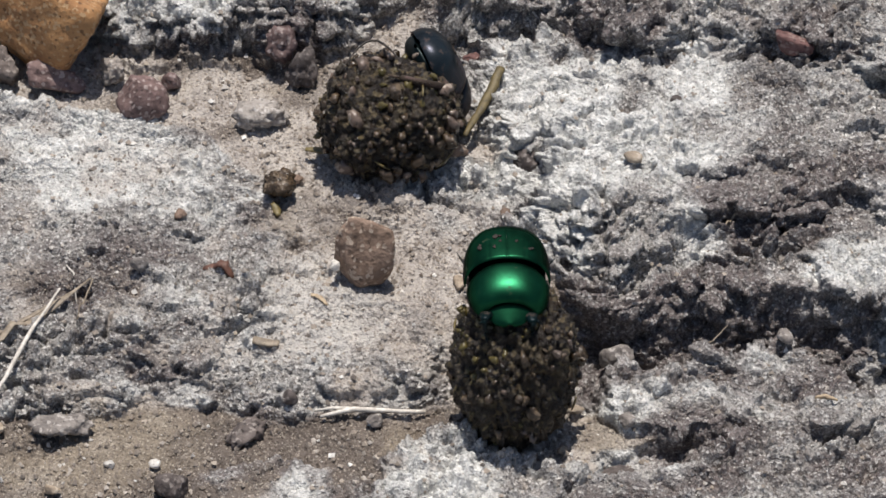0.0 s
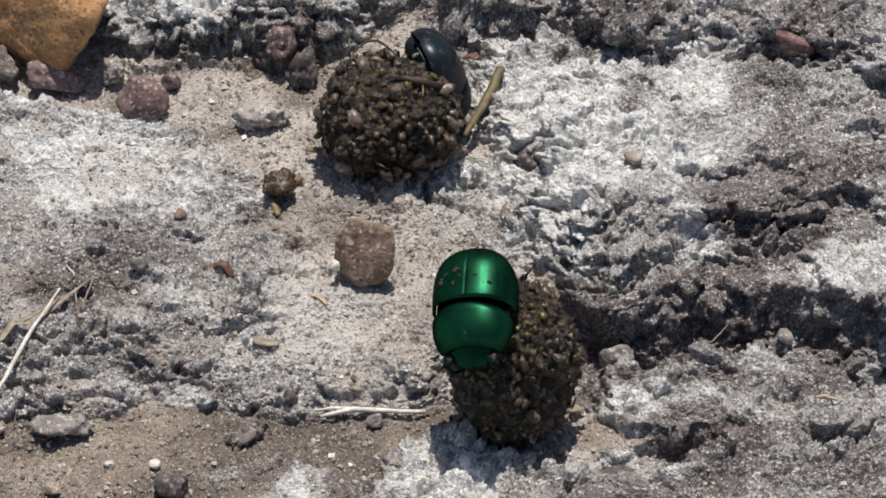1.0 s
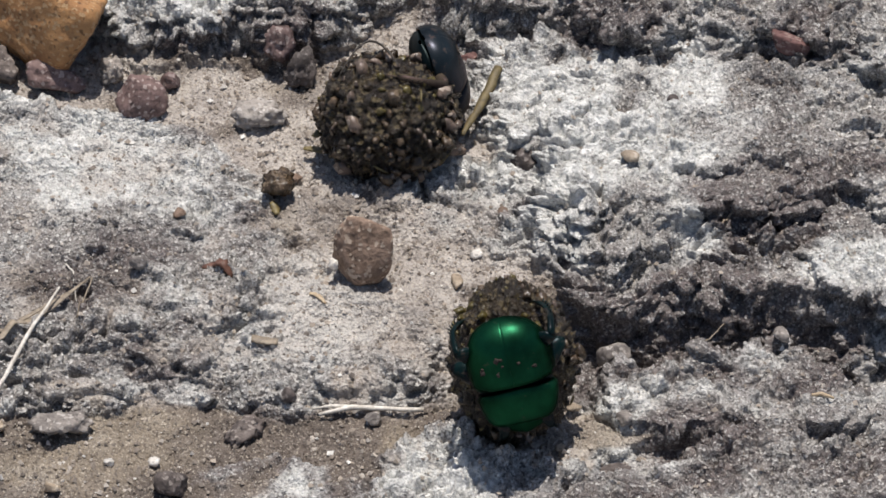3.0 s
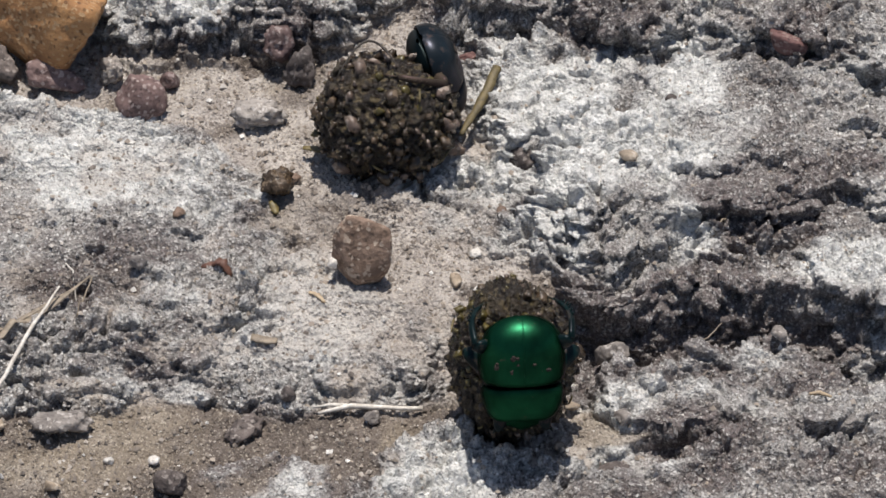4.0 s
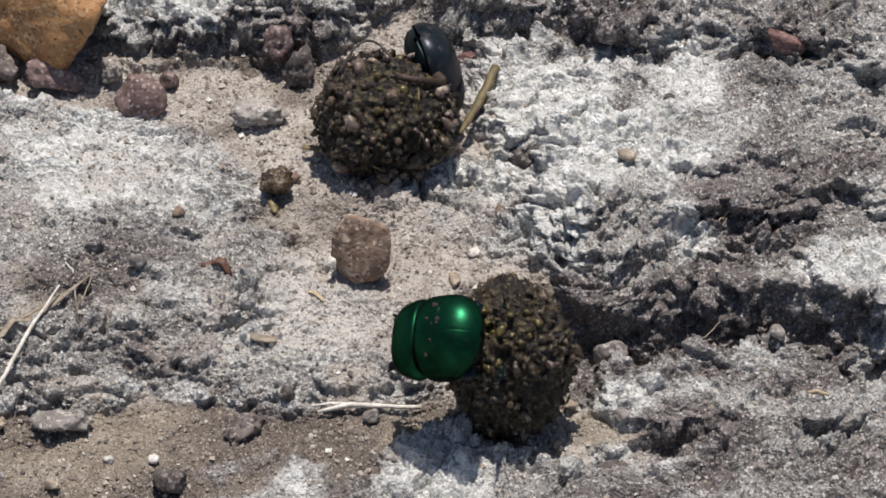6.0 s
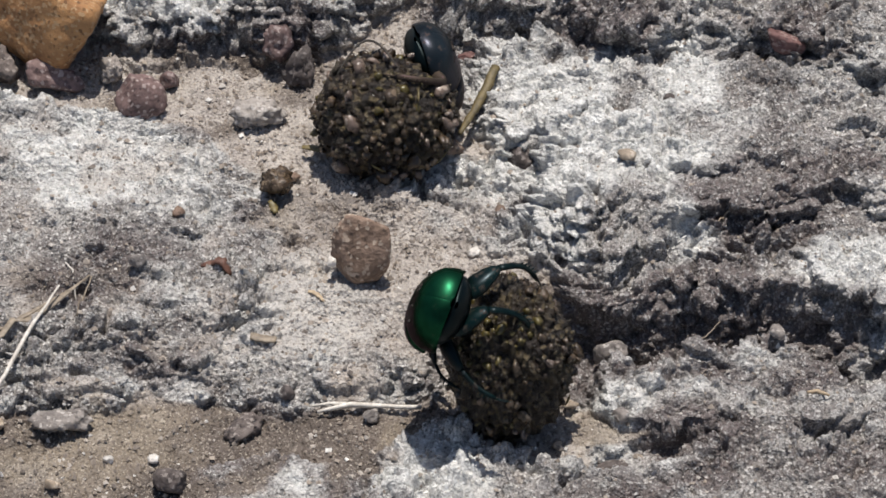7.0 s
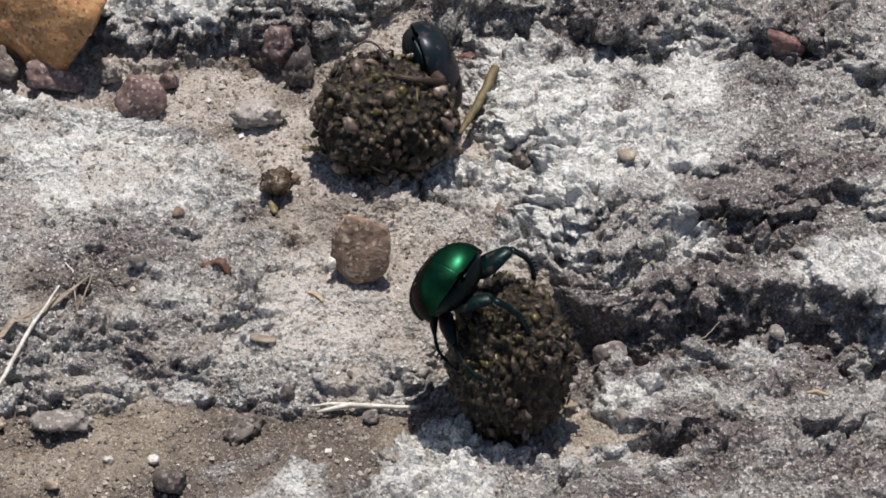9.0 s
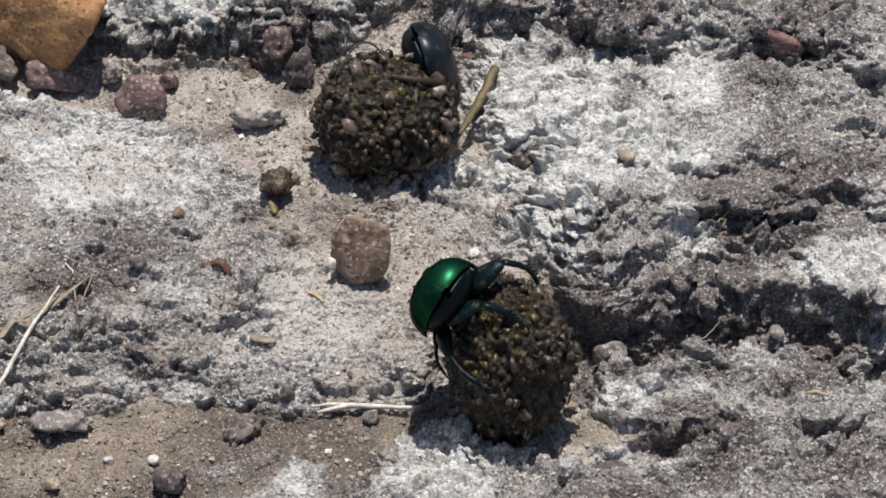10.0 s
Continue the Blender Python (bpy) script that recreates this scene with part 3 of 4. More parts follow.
# ---- stones and litter ----
def litter():
    stone("ochre_stone", "large rounded ochre-orange sandstone lying on grey rock", "stone", -73.5, 50.0, (14.2, 8.5, 11.6), M_ORANGE, 11, 0.1, (10, 6, -10), levels=5, facets=8, lump=0.06, wear=0.07)
    stone("flat_stone", "flat grey-brown stone lying below an ochre stone", "stone", -72.0, 41.2, (6.4, 3.2, 3.2), M_PINK, 12, 0.2, (0, 8, 5), lump=0.16)
    stone("pale_stone", "small knobbly pale grey stone in the sand", "stone", -61.0, 43.6, (2.6, 2.6, 2.6), M_GREY, 13, 0.2, (10, 0, 30), lump=0.3)
    stone("pink_stone", "angular dusty pink stone on sandy rock", "stone", -55.2, 35.4, (3.9, 3.5, 4.6), M_PINK, 14, 0.2, (6, -8, 20), lump=0.1, wear=0.03, facets=5, taper=0.5)
    stone("red_stone", "small dark red stone beside a pink one", "stone", -50.0, 41.5, (1.9, 1.8, 1.8), M_PINK, 15, 0.2, (0, 30, 0))
    stone("brown_stone", "blunt brown sandstone pebble standing on the dust", "stone", -14.7, -6.2, (6.4, 5.3, 7.6), M_BROWN, 44, 0.1, (0, 0, 0), levels=5, lump=0.05, wear=0.09, facets=12)
    stone("quartz_inset", "small white quartz chip stuck beside a brown pebble", "stone", -19.3, -8.9, (1.0, 0.9, 1.3), M_WHITE, 17, 0.1, lift=3.4)
    stone("red_oval_stone", "dark red oval stone wedged on a rock ledge", "stone", 62.0, 41.0, (4.0, 2.6, 2.6), M_RED, 18, 0.1, (0, 12, -14), wear=0.14, lump=0.04)
    stone("grey_chunk", "angular pale grey chunk against dark rock", "stone", 29.4, -21.8, (2.9, 2.3, 2.9), M_GREY, 19, 0.0, (10, -15, 20), facets=7, wear=0.06)
    stone("dark_stone", "dark squared stone bedded in sandy floor", "stone", -45.6, -55.0, (2.8, 2.6, 3.0), M_DARK, 20, 0.2, (0, 0, 12), facets=6, wear=0.06)
    stone("floor_stone", "flat rough pale grey stone on the sandy floor", "stone", -65.4, -39.6, (4.4, 2.8, 2.0), M_GREY, 21, 0.2, (0, 5, 8), facets=7, wear=0.05, lump=0.25)
    stone("floor_stone", "rough dark grey stone lying on the sandy floor", "stone", -34.2, -40.4, (3.1, 2.4, 1.9), M_DARK, 22, 0.25, (0, -8, 40), lump=0.3)
    stone("floor_stone", "small round stone beside a bleached twig", "stone", -12.2, -38.3, (1.8, 1.6, 1.4), M_GREY, 23, 0.2)
    stone("shaded_stone", "rounded dark stone under a dung ball", "stone", -9.6, 13.2, (3.2, 2.8, 2.3), M_DARK, 24, 0.2, (0, 0, 20), wear=0.14)
    stone("side_stone", "small brown stone beside a dung ball", "stone", 1.6, 23.4, (2.0, 2.0, 2.0), M_BROWN, 25, 0.15)
    stone("plum_pebble", "small plum-coloured pebble behind a beetle", "stone", 4.6, 47.6, (1.6, 1.4, 1.5), M_RED, 26, 0.1)
    stone("dark_chip", "small dark square chip on pale rock", "stone", 40.9, 28.4, (1.1, 1.0, 0.9), M_DARK, 27, 0.1, (0, 0, 30), facets=6, wear=0.05, levels=3)
    stone("round_pebble", "round tan pebble at the foot of a dung ball", "stone", 5.2, -39.5, (1.9, 1.8, 1.9), M_TAN, 28, 0.1, wear=0.16, lump=0.03)
    stone("flat_chip", "flat dark chip on a sandy ledge", "stone", 28.6, -47.5, (3.0, 1.5, 1.0), M_DARK, 29, 0.1, (0, 0, 6))
    stone("pale_lump", "pale flat stone half sunk in sandy dust", "stone", -33.2, 32.0, (4.3, 3.6, 3.4), M_PALE, 31, 0.3, (0, 0, 12), lump=0.3)
    stone("plum_rock", "plum-grey rock beside an ochre stone", "stone", -81.5, 45.0, (4.5, 4.0, 3.6), M_DARK, 32, 0.2, (0, 0, 30), lump=0.16)
    stone("ledge_stone", "knobbly grey stone at the foot of a ledge", "stone", -26.0, 44.5, (4.0, 3.2, 3.8), M_DARK, 33, 0.4, (0, 10, 40), lump=0.22)
    stone("ledge_stone", "reddish knobbly stone at the foot of a ledge", "stone", -30.5, 47.5, (3.4, 3.0, 4.0), M_PINK, 34, 0.2, (0, -10, 70), lump=0.22)
    stone("plum_stone", "dark plum stone bedded in pale rock", "stone", 14.6, 20.5, (3.8, 3.0, 2.6), M_DARK, 35, 0.5, (0, 0, 15), lump=0.2)
    stone("dung_clump", "crumbled dark clump of dung on the dust", "dung clump", -30.2, 13.4, (3.0, 2.8, 2.8), M_CRUMB, 30, 0.1, (0, 0, 20), lump=0.24, levels=4)
    # the dark one at (-26.3, -35.5) is added in place of a shaded hole
    for k, (x, y, r, m) in enumerate(((-56.6, -47.6, 0.9, M_WHITE), (-49.2, -47.9, 1.1, M_WHITE), (-10.4, -17.5, 0.7, M_WHITE), (5.4, -2.1, 1.2, M_WHITE),
                                      (-66.0, -54.5, 1.4, M_TAN), (-26.3, -35.5, 1.5, M_DARK), (-53.5, -8.0, 1.5, M_GREY), (-47.0, 7.6, 1.1, M_BROWN),
                                      (2.0, -10.0, 1.3, M_TAN), (32.6, 12.2, 1.6, M_TAN),
                                      (22.0, -33.5, 1.3, M_TAN), (30.5, -38.8, 1.6, M_GREY), (-76.0, -40.0, 1.6, M_TAN),
                                      (58.0, -22.0, 1.7, M_GREY), (19.5, -44.0, 1.0, M_TAN), (-27.0, 17.0, 1.2, M_BROWN), (10.5, 6.2, 1.0, M_BROWN))):
        kind = "white quartz" if m is M_WHITE else "dull grey or tan"
        stone("pebble", kind + " pebble lying loose on the ground", "pebble", x, y, (r * 1.1, r, r * 0.85), m, 60 + k, 0.15, (0, 0, 37 * k), "loose pebbles", 3)

    def strand(name, label, category, points, radii, material, sides=7, flat=1.0, lift=0.35):
        bm = bmesh.new()
        rng = random.Random(len(label))
        lows = ground_form(np.array([float(p[0]) for p in points]), np.array([float(p[1]) for p in points]))[0]
        pts = [(x, y, max(low + lift, z if share < 1 else -99)) for (x, y, z, share), low in zip(points, lows)]
        fine, rad = [], []
        for i in range(len(pts) - 1):
            for k in range(4):
                u = k / 4
                p = Vector(pts[i]).lerp(Vector(pts[i + 1]), u)
                fine.append(p + Vector((rng.uniform(-0.1, 0.1), rng.uniform(-0.1, 0.1), rng.uniform(-0.05, 0.05))))
                rad.append((radii[i] * (1 - u) + radii[i + 1] * u) * rng.uniform(0.88, 1.12))
        fine.append(Vector(pts[-1]))
        rad.append(radii[-1])
        floor = ground_form(np.array([p.x for p in fine]), np.array([p.y for p in fine]))[0]
        for p, low in zip(fine, floor):
            p.z = max(p.z, float(low) + 0.5 * lift)
        mid = sum(fine, Vector()) / len(fine)
        tube(bm, [p - mid for p in fine], rad, sides, flat)
        ob = part(name, bm, material)
        ob.location = mid * MM
        return tagged(ob, label, category)

    twig = strand("twig", "short bleached forked twig lying on the sandy floor", "twig",
                  [(-21.4, -37.0, -4.4, 0), (-16.0, -36.0, -3.6, 0), (-11.0, -35.9, -4.1, 0), (-3.6, -35.8, -4.4, 0)], [0.3, 0.5, 0.42, 0.42], M_STRAW, lift=0.6)
    fork = bmesh.new()
    twig_top = max(height(-16.0, -36.0) + 0.6, -3.6)
    tube(fork, [(-22.4, -36.0, twig_top - 0.4), (-19.5, -35.6, twig_top - 0.1), (-16.4, -35.9, twig_top)], [0.15, 0.3, 0.4])
    bmesh.ops.translate(fork, vec=-twig.location / MM, verts=fork.verts)
    part("fork", fork, M_STRAW, twig)
    strand("straw", "long thin bleached straw leaning over the rock edge", "straw",
           [(-78.5, -38.0, -3.0, 0), (-75.0, -32.0, 0.0, 0), (-70.8, -22.5, 2.6, 0), (-66.8, -13.4, 3.4, 0)], [0.36, 0.4, 0.34, 0.2], M_STRAW)
    strand("dry_grass", "dry grey-brown grass blade lying on the rock", "grass blade",
           [(-82.0, -28.5, 1.2, 0), (-76.0, -23.8, 1.4, 0), (-68.5, -17.0, 1.6, 0), (-61.8, -8.6, 1.6, 0)], [0.7, 0.8, 0.6, 0.15], M_BLADE, flat=0.3)
    strand("dry_grass", "dry grey-brown grass blade lying on the rock", "grass blade",
           [(-81.0, -26.0, 1.0, 0), (-72.0, -19.0, 1.6, 0), (-62.5, -9.8, 1.4, 0)], [0.4, 0.5, 0.15], M_BLADE, flat=0.35)
    strand("dry_stalk", "thin bent dry grass stem on the rock", "grass stem",
           [(-66.4, -4.6, 0, 1), (-64.8, -8.0, 0, 1), (-64.2, -12.0, 0, 1)], [0.14, 0.16, 0.1], M_STRAW)
    strand("dry_stalk", "thin bent dry grass stem on the rock", "grass stem",
           [(-61.5, -9.0, 0, 1), (-63.0, -13.5, 0, 1), (-63.8, -16.5, 0, 1)], [0.14, 0.16, 0.1], M_BLADE)
    strand("fine_stem", "fine pale stem standing off dark rock", "grass stem",
           [(43.6, -24.6, -2.0, 0), (45.6, -22.4, -0.6, 0), (48.3, -19.4, 0.4, 0.0)], [0.18, 0.16, 0.1], M_BLADE)
    strand("fine_stem", "fine pale stem across a crack in the rock", "grass stem",
           [(47.5, -1.2, 0, 1), (49.5, 1.5, 0, 1), (51.5, 3.6, 0, 1)], [0.16, 0.2, 0.12], M_BLADE)
    strand("dry_leaf", "curled red-brown dry leaf in a pit of the rock", "leaf",
           [(-42.6, -4.8, 0, 1), (-40.6, -5.2, 0, 1), (-38.6, -6.2, 0, 1), (-37.2, -7.6, 0, 1)], [0.4, 1.0, 1.0, 0.5], M_LEAF, flat=0.45, lift=0.6)
    strand("bark_chip", "flat dull brown bark chip lying on the rock", "bark chip",
           [(-33.2, -22.4, 0, 1), (-31.0, -22.8, 0, 1), (-28.8, -23.0, 0, 1)], [0.9, 1.05, 0.8], M_BLADE, flat=0.35, lift=0.7)
    strand("straw_chip", "short tan straw chip on the dust", "straw chip",
           [(-23.4, -12.8, 0, 1), (-21.8, -13.6, 0, 1), (-20.6, -14.8, 0, 1)], [0.35, 0.5, 0.3], M_CHIP, flat=0.5, lift=0.4)
    strand("straw_chip", "short pale straw chip on the grey rock", "straw chip",
           [(62.4, -36.0, 0, 1), (64.2, -35.9, 0, 1), (66.2, -36.2, 0, 1)], [0.3, 0.4, 0.25], M_CHIP, lift=0.4)
    strand("plant_stalk", "dull olive-brown plant stalk standing beside a dung ball", "plant stalk",
           [(3.1, 23.5, 6.7, 0), (5.5, 29.1, 6.8, 0), (8.0, 35.0, 7.4, 0), (9.8, 39.7, 8.3, 0)], [0.45, 0.75, 1.05, 0.85], M_STALK, flat=0.7)
    strand("leaf_shred", "olive-yellow leaf shred sticking out under a dung ball", "leaf shred",
           [(-25.4, 22.8, 4.2, 0), (-22.0, 21.8, 4.4, 0), (-18.2, 21.8, 5.0, 0)], [0.5, 0.9, 0.5], M_OLIVE, flat=0.4)
    strand("leaf_shred", "yellowish leaf shred at the foot of a dung clump", "leaf shred",
           [(-30.8, 10.6, 0, 1), (-30.0, 9.2, 0, 1), (-29.8, 7.8, 0, 1)], [0.6, 0.9, 0.5], M_OLIVE, flat=0.5, lift=0.7)


def grit():
    """Loose grit: tiny angular bits strewn on the dust and in the hollows of the rock."""
    rng = np.random.default_rng(7)
    n = 26000
    x, y = rng.uniform(-86, 86, n), rng.uniform(-70, 74, n)
    z, sand, pale, plum = ground_form(x, y)
    keep = rng.uniform(0, 1, n) < 0.12 + 0.75 * sand
    x, y, z = x[keep], y[keep], z[keep]
    n = len(x)
    r = 0.16 + 0.5 * rng.uniform(0, 1, n) ** 4
    base = np.array([(1, 0, 0), (-1, 0, 0), (0, 1, 0), (0, -1, 0), (0, 0, 1), (0, 0, -1)], float)
    tris = np.array([(0, 2, 4), (2, 1, 4), (1, 3, 4), (3, 0, 4), (2, 0, 5), (1, 2, 5), (3, 1, 5), (0, 3, 5)])
    v = base[None] * r[:, None, None] * rng.uniform(0.65, 1.25, (n, 6, 3)) + rng.uniform(-0.25, 0.25, (n, 6, 3)) * r[:, None, None]
    a = rng.uniform(0, 6.28, n)
    c, s = np.cos(a)[:, None], np.sin(a)[:, None]
    v = np.stack([v[..., 0] * c - v[..., 1] * s, v[..., 0] * s + v[..., 1] * c, v[..., 2]], -1)
    v += np.stack([x, y, z + 0.35 * r], 1)[:, None]
    f = tris[None] + (np.arange(n) * 6)[:, None, None]
    me = bpy.data.meshes.new("grit")
    me.from_pydata((v.reshape(-1, 3) * MM).tolist(), [], f.reshape(-1, 3).tolist())
    m, t, bsdf = nodes_of("loose_grit")
    own = t.nodes.new("ShaderNodeNewGeometry").outputs["Random Per Island"]
    link(t, ramp(t, own, (0.0, (0.13, 0.11, 0.095)), (0.15, (0.26, 0.22, 0.185)), (0.7, (0.40, 0.34, 0.28)), (0.93, (0.5, 0.45, 0.4)), (1.0, (0.8, 0.78, 0.74))), bsdf.inputs["Base Color"])
    bsdf.inputs["Roughness"].default_value = 0.6
    me.materials.append(m)
    tagged(new("grit", me), "loose sandy grit strewn over the rock", "grit", kind="stuff")


# ---- dung balls ----
def dung_ball(label, at, size, seed, crumbs, green, spread, least):
    ball = thing("dung_ball", label, "dung ball", at)
    rng = random.Random(seed)
    bm = bmesh.new()
    bmesh.ops.create_icosphere(bm, subdivisions=6, radius=1.0)
    shift = Vector((seed * 3.1, 0, 0))
    mean = sum(size) / 3

    def skin(d):
        near, _ = noise.voronoi(d * 4.2 + shift)
        fine, _ = noise.voronoi(d * 9.5 + shift)
        return 0.97 + 0.15 * (0.45 - near[0]) + 0.12 * (0.4 - fine[0]) + 0.05 * noise.fractal(d * 14 + shift, 0.8, 2.0, 3) + 0.07 * noise.fractal(d * 1.7 + shift, 1.0, 2.0, 3)

    for v in bm.verts:
        d = v.co.normalized()
        r = skin(d)
        v.co = Vector((d.x * size[0], d.y * size[1], d.z * size[2])) * r
    part("dung_body", bm, M_DUNG, ball, "dark moist lumpy dung")
    shapes = [mesh_of("crumb", rock_bmesh(random.Random(seed * 100 + k), (1.0, 0.8, 0.7), 6, 2, 0.04, 0.55), (M_CRUMB, M_CRUMB, M_DUNG, M_MOSS, M_GRAIN)[k % 5])
              for k in range(10)]
    green = Vector(green).normalized()
    placed = []
    for k in range(crumbs * 9):
        if len(placed) >= crumbs:
            break
        d = Vector((rng.gauss(0, 1), rng.gauss(0, 1), rng.gauss(0, 1))).normalized()
        r = least + 2.4 * least * rng.random() ** 2.6
        if any((d - e).length * mean < 0.62 * (r + q) for e, q in placed):
            continue
        placed.append((d, r))
        mossy = d.dot(green) + rng.uniform(-0.12, 0.12) > spread or rng.random() < 0.06
        r *= 0.75 if mossy else 1.0
        me = shapes[rng.choice((3, 8))] if mossy else shapes[rng.choice((0, 1, 2, 4, 5, 6, 7, 9))]
        ob = new("crumb", me)
        ob.parent = ball
        ob.matrix_local = Matrix.LocRotScale(Vector((d.x * size[0], d.y * size[1], d.z * size[2])) * (skin(d) + 0.12 * r / mean) * MM,
                                             Euler((rng.uniform(0, 6), rng.uniform(0, 6), rng.uniform(0, 6))), (r, r, r))
    # shreds of plant fibre in the skin
    for k in range(5):
        d = Vector((rng.gauss(0, 1), rng.gauss(0, 1), rng.gauss(0, 1))).normalized()
        e = d.orthogonal().normalized()
        e.rotate(Matrix.Rotation(rng.uniform(0, 6), 3, d))
        ln = rng.uniform(1.0, 2.2)
        pts = [Vector((q.x * size[0], q.y * size[1], q.z * size[2])) * 1.03 for q in ((d + e * s * ln / mean).normalized() for s in (-1, -0.3, 0.4, 1))]
        part("fibre", tube(bmesh.new(), pts, [0.1, 0.22, 0.2, 0.08], 6), M_OLIVE, ball, "yellowish plant fibre")
    return ball


# ---- beetles ----
def dome(rows_y, half, top, rim, a0, a1, steps, dent=None, bias=0.0):
    """A vaulted sheet: at each y a half width, a crown height and a rim height, swept from angle a0 to a1."""
    rows = []
    for y, w, h, z0 in zip(rows_y, half, top, rim):
        row = []
        for k in range(steps + 1):
            a = a1 - (a1 - a0) * (1 - k / steps) ** bias if bias else a0 + (a1 - a0) * k / steps
            f = dent(y, a) if dent else 0.0
            row.append((w * math.copysign(abs(math.sin(a)) ** 0.9, a), y, z0 + (h - z0) * max(0.0, math.cos(a)) ** 0.85 + f))
        rows.append(row)
    return grid(rows)


def thicken(bm, t):
    bmesh.ops.recalc_face_normals(bm, faces=bm.faces)
    bmesh.ops.solidify(bm, geom=bm.faces[:], thickness=t)
    bmesh.ops.recalc_face_normals(bm, faces=bm.faces)
    return bm


def beetle_body(beetle, skin, under, spots):
    n = 26
    us = [(k / n) ** 1.7 for k in range(n + 1)]
    ys = [-10.1 + 11.2 * u for u in us]
    wide = [7.4 * max(0.01, 1 - (1 - u) ** 3.4) ** 0.5 * (1 - 0.04 * u ** 6) for u in us]
    low = [-1.6 + 1.9 * (1 - u) ** 2.5 + 0.3 * math.sin(6.2 * u) for u in us]
    high = [z0 + 7.5 * max(0.004, 1 - (1 - u) ** 2.4) ** 0.6 * (1 - 0.17 * u ** 4) - 1.2 * u * (1 - u) for u, z0 in zip(us, low)]

    def stria(y, a):
        return -0.03 * min(1.0, max(0.0, (y + 9.0) / 4)) * max(0.0, math.cos(a * 16)) ** 8 - 0.03 * math.exp(-(a / 0.02) ** 2)

    for a0, a1 in ((-1.57, -0.0005), (1.57, 0.0005)):
        part("wing_case", thicken(dome(ys, wide, high, low, a0, a1, 48, stria, 1.7), 0.25), skin, beetle)
    # specks of dried dung on the wing cases
    rng = random.Random(spots)
    for k in range(spots):
        i = rng.randint(17, 24)
        a = rng.uniform(-0.75, 0.75)
        bit = rock_bmesh(rng, (rng.uniform(0.2, 0.65), rng.uniform(0.2, 0.5), 0.18), 6, 2, 0.05, 0.5)
        bmesh.ops.translate(bit, vec=(wide[i] * math.copysign(abs(math.sin(a)) ** 0.9, a), ys[i], low[i] + (high[i] - low[i]) * math.cos(a) ** 0.85 + 0.05), verts=bit.verts)
        part("dirt_speck", bit, M_SPECK, beetle, "dried brown speck of dung")
    # front shield
    us = [k / n for k in range(n + 1)]
    ys = [2.5 + 6.3 * math.sin(1.571 * u) ** 0.95 for u in us]
    wide = [7.0 * (1 - 0.46 * u ** 1.8) * min(1.0, 0.90 + 1.2 * u) for u in us]
    high = [4.2 * (1 - 0.78 * u ** 1.8) * min(1.0, 0.95 + 0.9 * u) for u in us]
    low = [-1.5 - 0.1 * u for u in us]

    shield = dome(ys, wide, high, low, -1.57, 1.57, 56)
    for v in shield.verts:
        u = (v.co.y - 2.5) / 6.3
        side = abs(v.co.x) / 7.25
        v.co.y += -0.9 * (1 - u) * (1 - side ** 2) + 0.9 * u * side ** 2 - 0.4 * u
    part("front_shield", thicken(shield, 0.3), skin, beetle)
    # head plate
    rows = []
    for k in range(15):
        u = k / 14
        w = 4.2 * max(0.03, 1 - u ** 2.6) ** 0.5
        rows.append([(w * s, 7.2 + 3.7 * u - 0.5 * abs(s) ** 3 * (1 - u), 0.9 - 2.5 * u - 0.9 * s * s * (1 - 0.3 * u)) for s in (j / 10 - 1 for j in range(21))])
    head = part("head", thicken(grid(rows), 0.5), skin, beetle)
    for s in (-1, 1):
        eye = bmesh.new()
        bmesh.ops.create_icosphere(eye, subdivisions=2, radius=0.5)
        bmesh.ops.translate(eye, vec=(s * 3.5, 7.4, 0.1), verts=eye.verts)
        part("eye", eye, M_BLACK, head, "small black eye")
        feeler = tube(bmesh.new(), [(s * 3.0, 8.7, -1.2), (s * 3.9, 9.5, -1.3), (s * 4.6, 10.5, -1.2), (s * 4.9, 11.1, -1.1)], [0.14, 0.12, 0.3, 0.2], 6)
        part("antenna", feeler, M_BLACK, head)
    # belly
    n = 20
    rows = []
    for k in range(n + 1):
        u = k / n
        y = -9.4 + 16.7 * u
        w = 6.4 * max(0.01, 1 - abs(2 * u - 1) ** 3.6) ** 0.5
        rows.append([(w * math.cos(a), y, -0.6 + (2.2 if math.sin(a) > 0 else 3.4) * math.sin(a) * w / 6.4 - 0.12 * math.cos(y * 4.2) * (math.sin(a) < 0)) for a in (2 * math.pi * j / 32 for j in range(33))])
    belly = grid(rows)
    bmesh.ops.remove_doubles(belly, verts=belly.verts, dist=0.01)
    bmesh.ops.recalc_face_normals(belly, faces=belly.faces)
    part("belly", belly, under, beetle, "dark segmented underside")


LEGS = {"fore_leg": ((3.0, 6.2, -2.2), 4.8, 5.2, 1.3), "middle_leg": ((3.8, 0.5, -2.8), 6.4, 7.4, 2.1), "hind_leg": ((3.2, -3.6, -2.8), 7.4, 9.6, 2.1)}


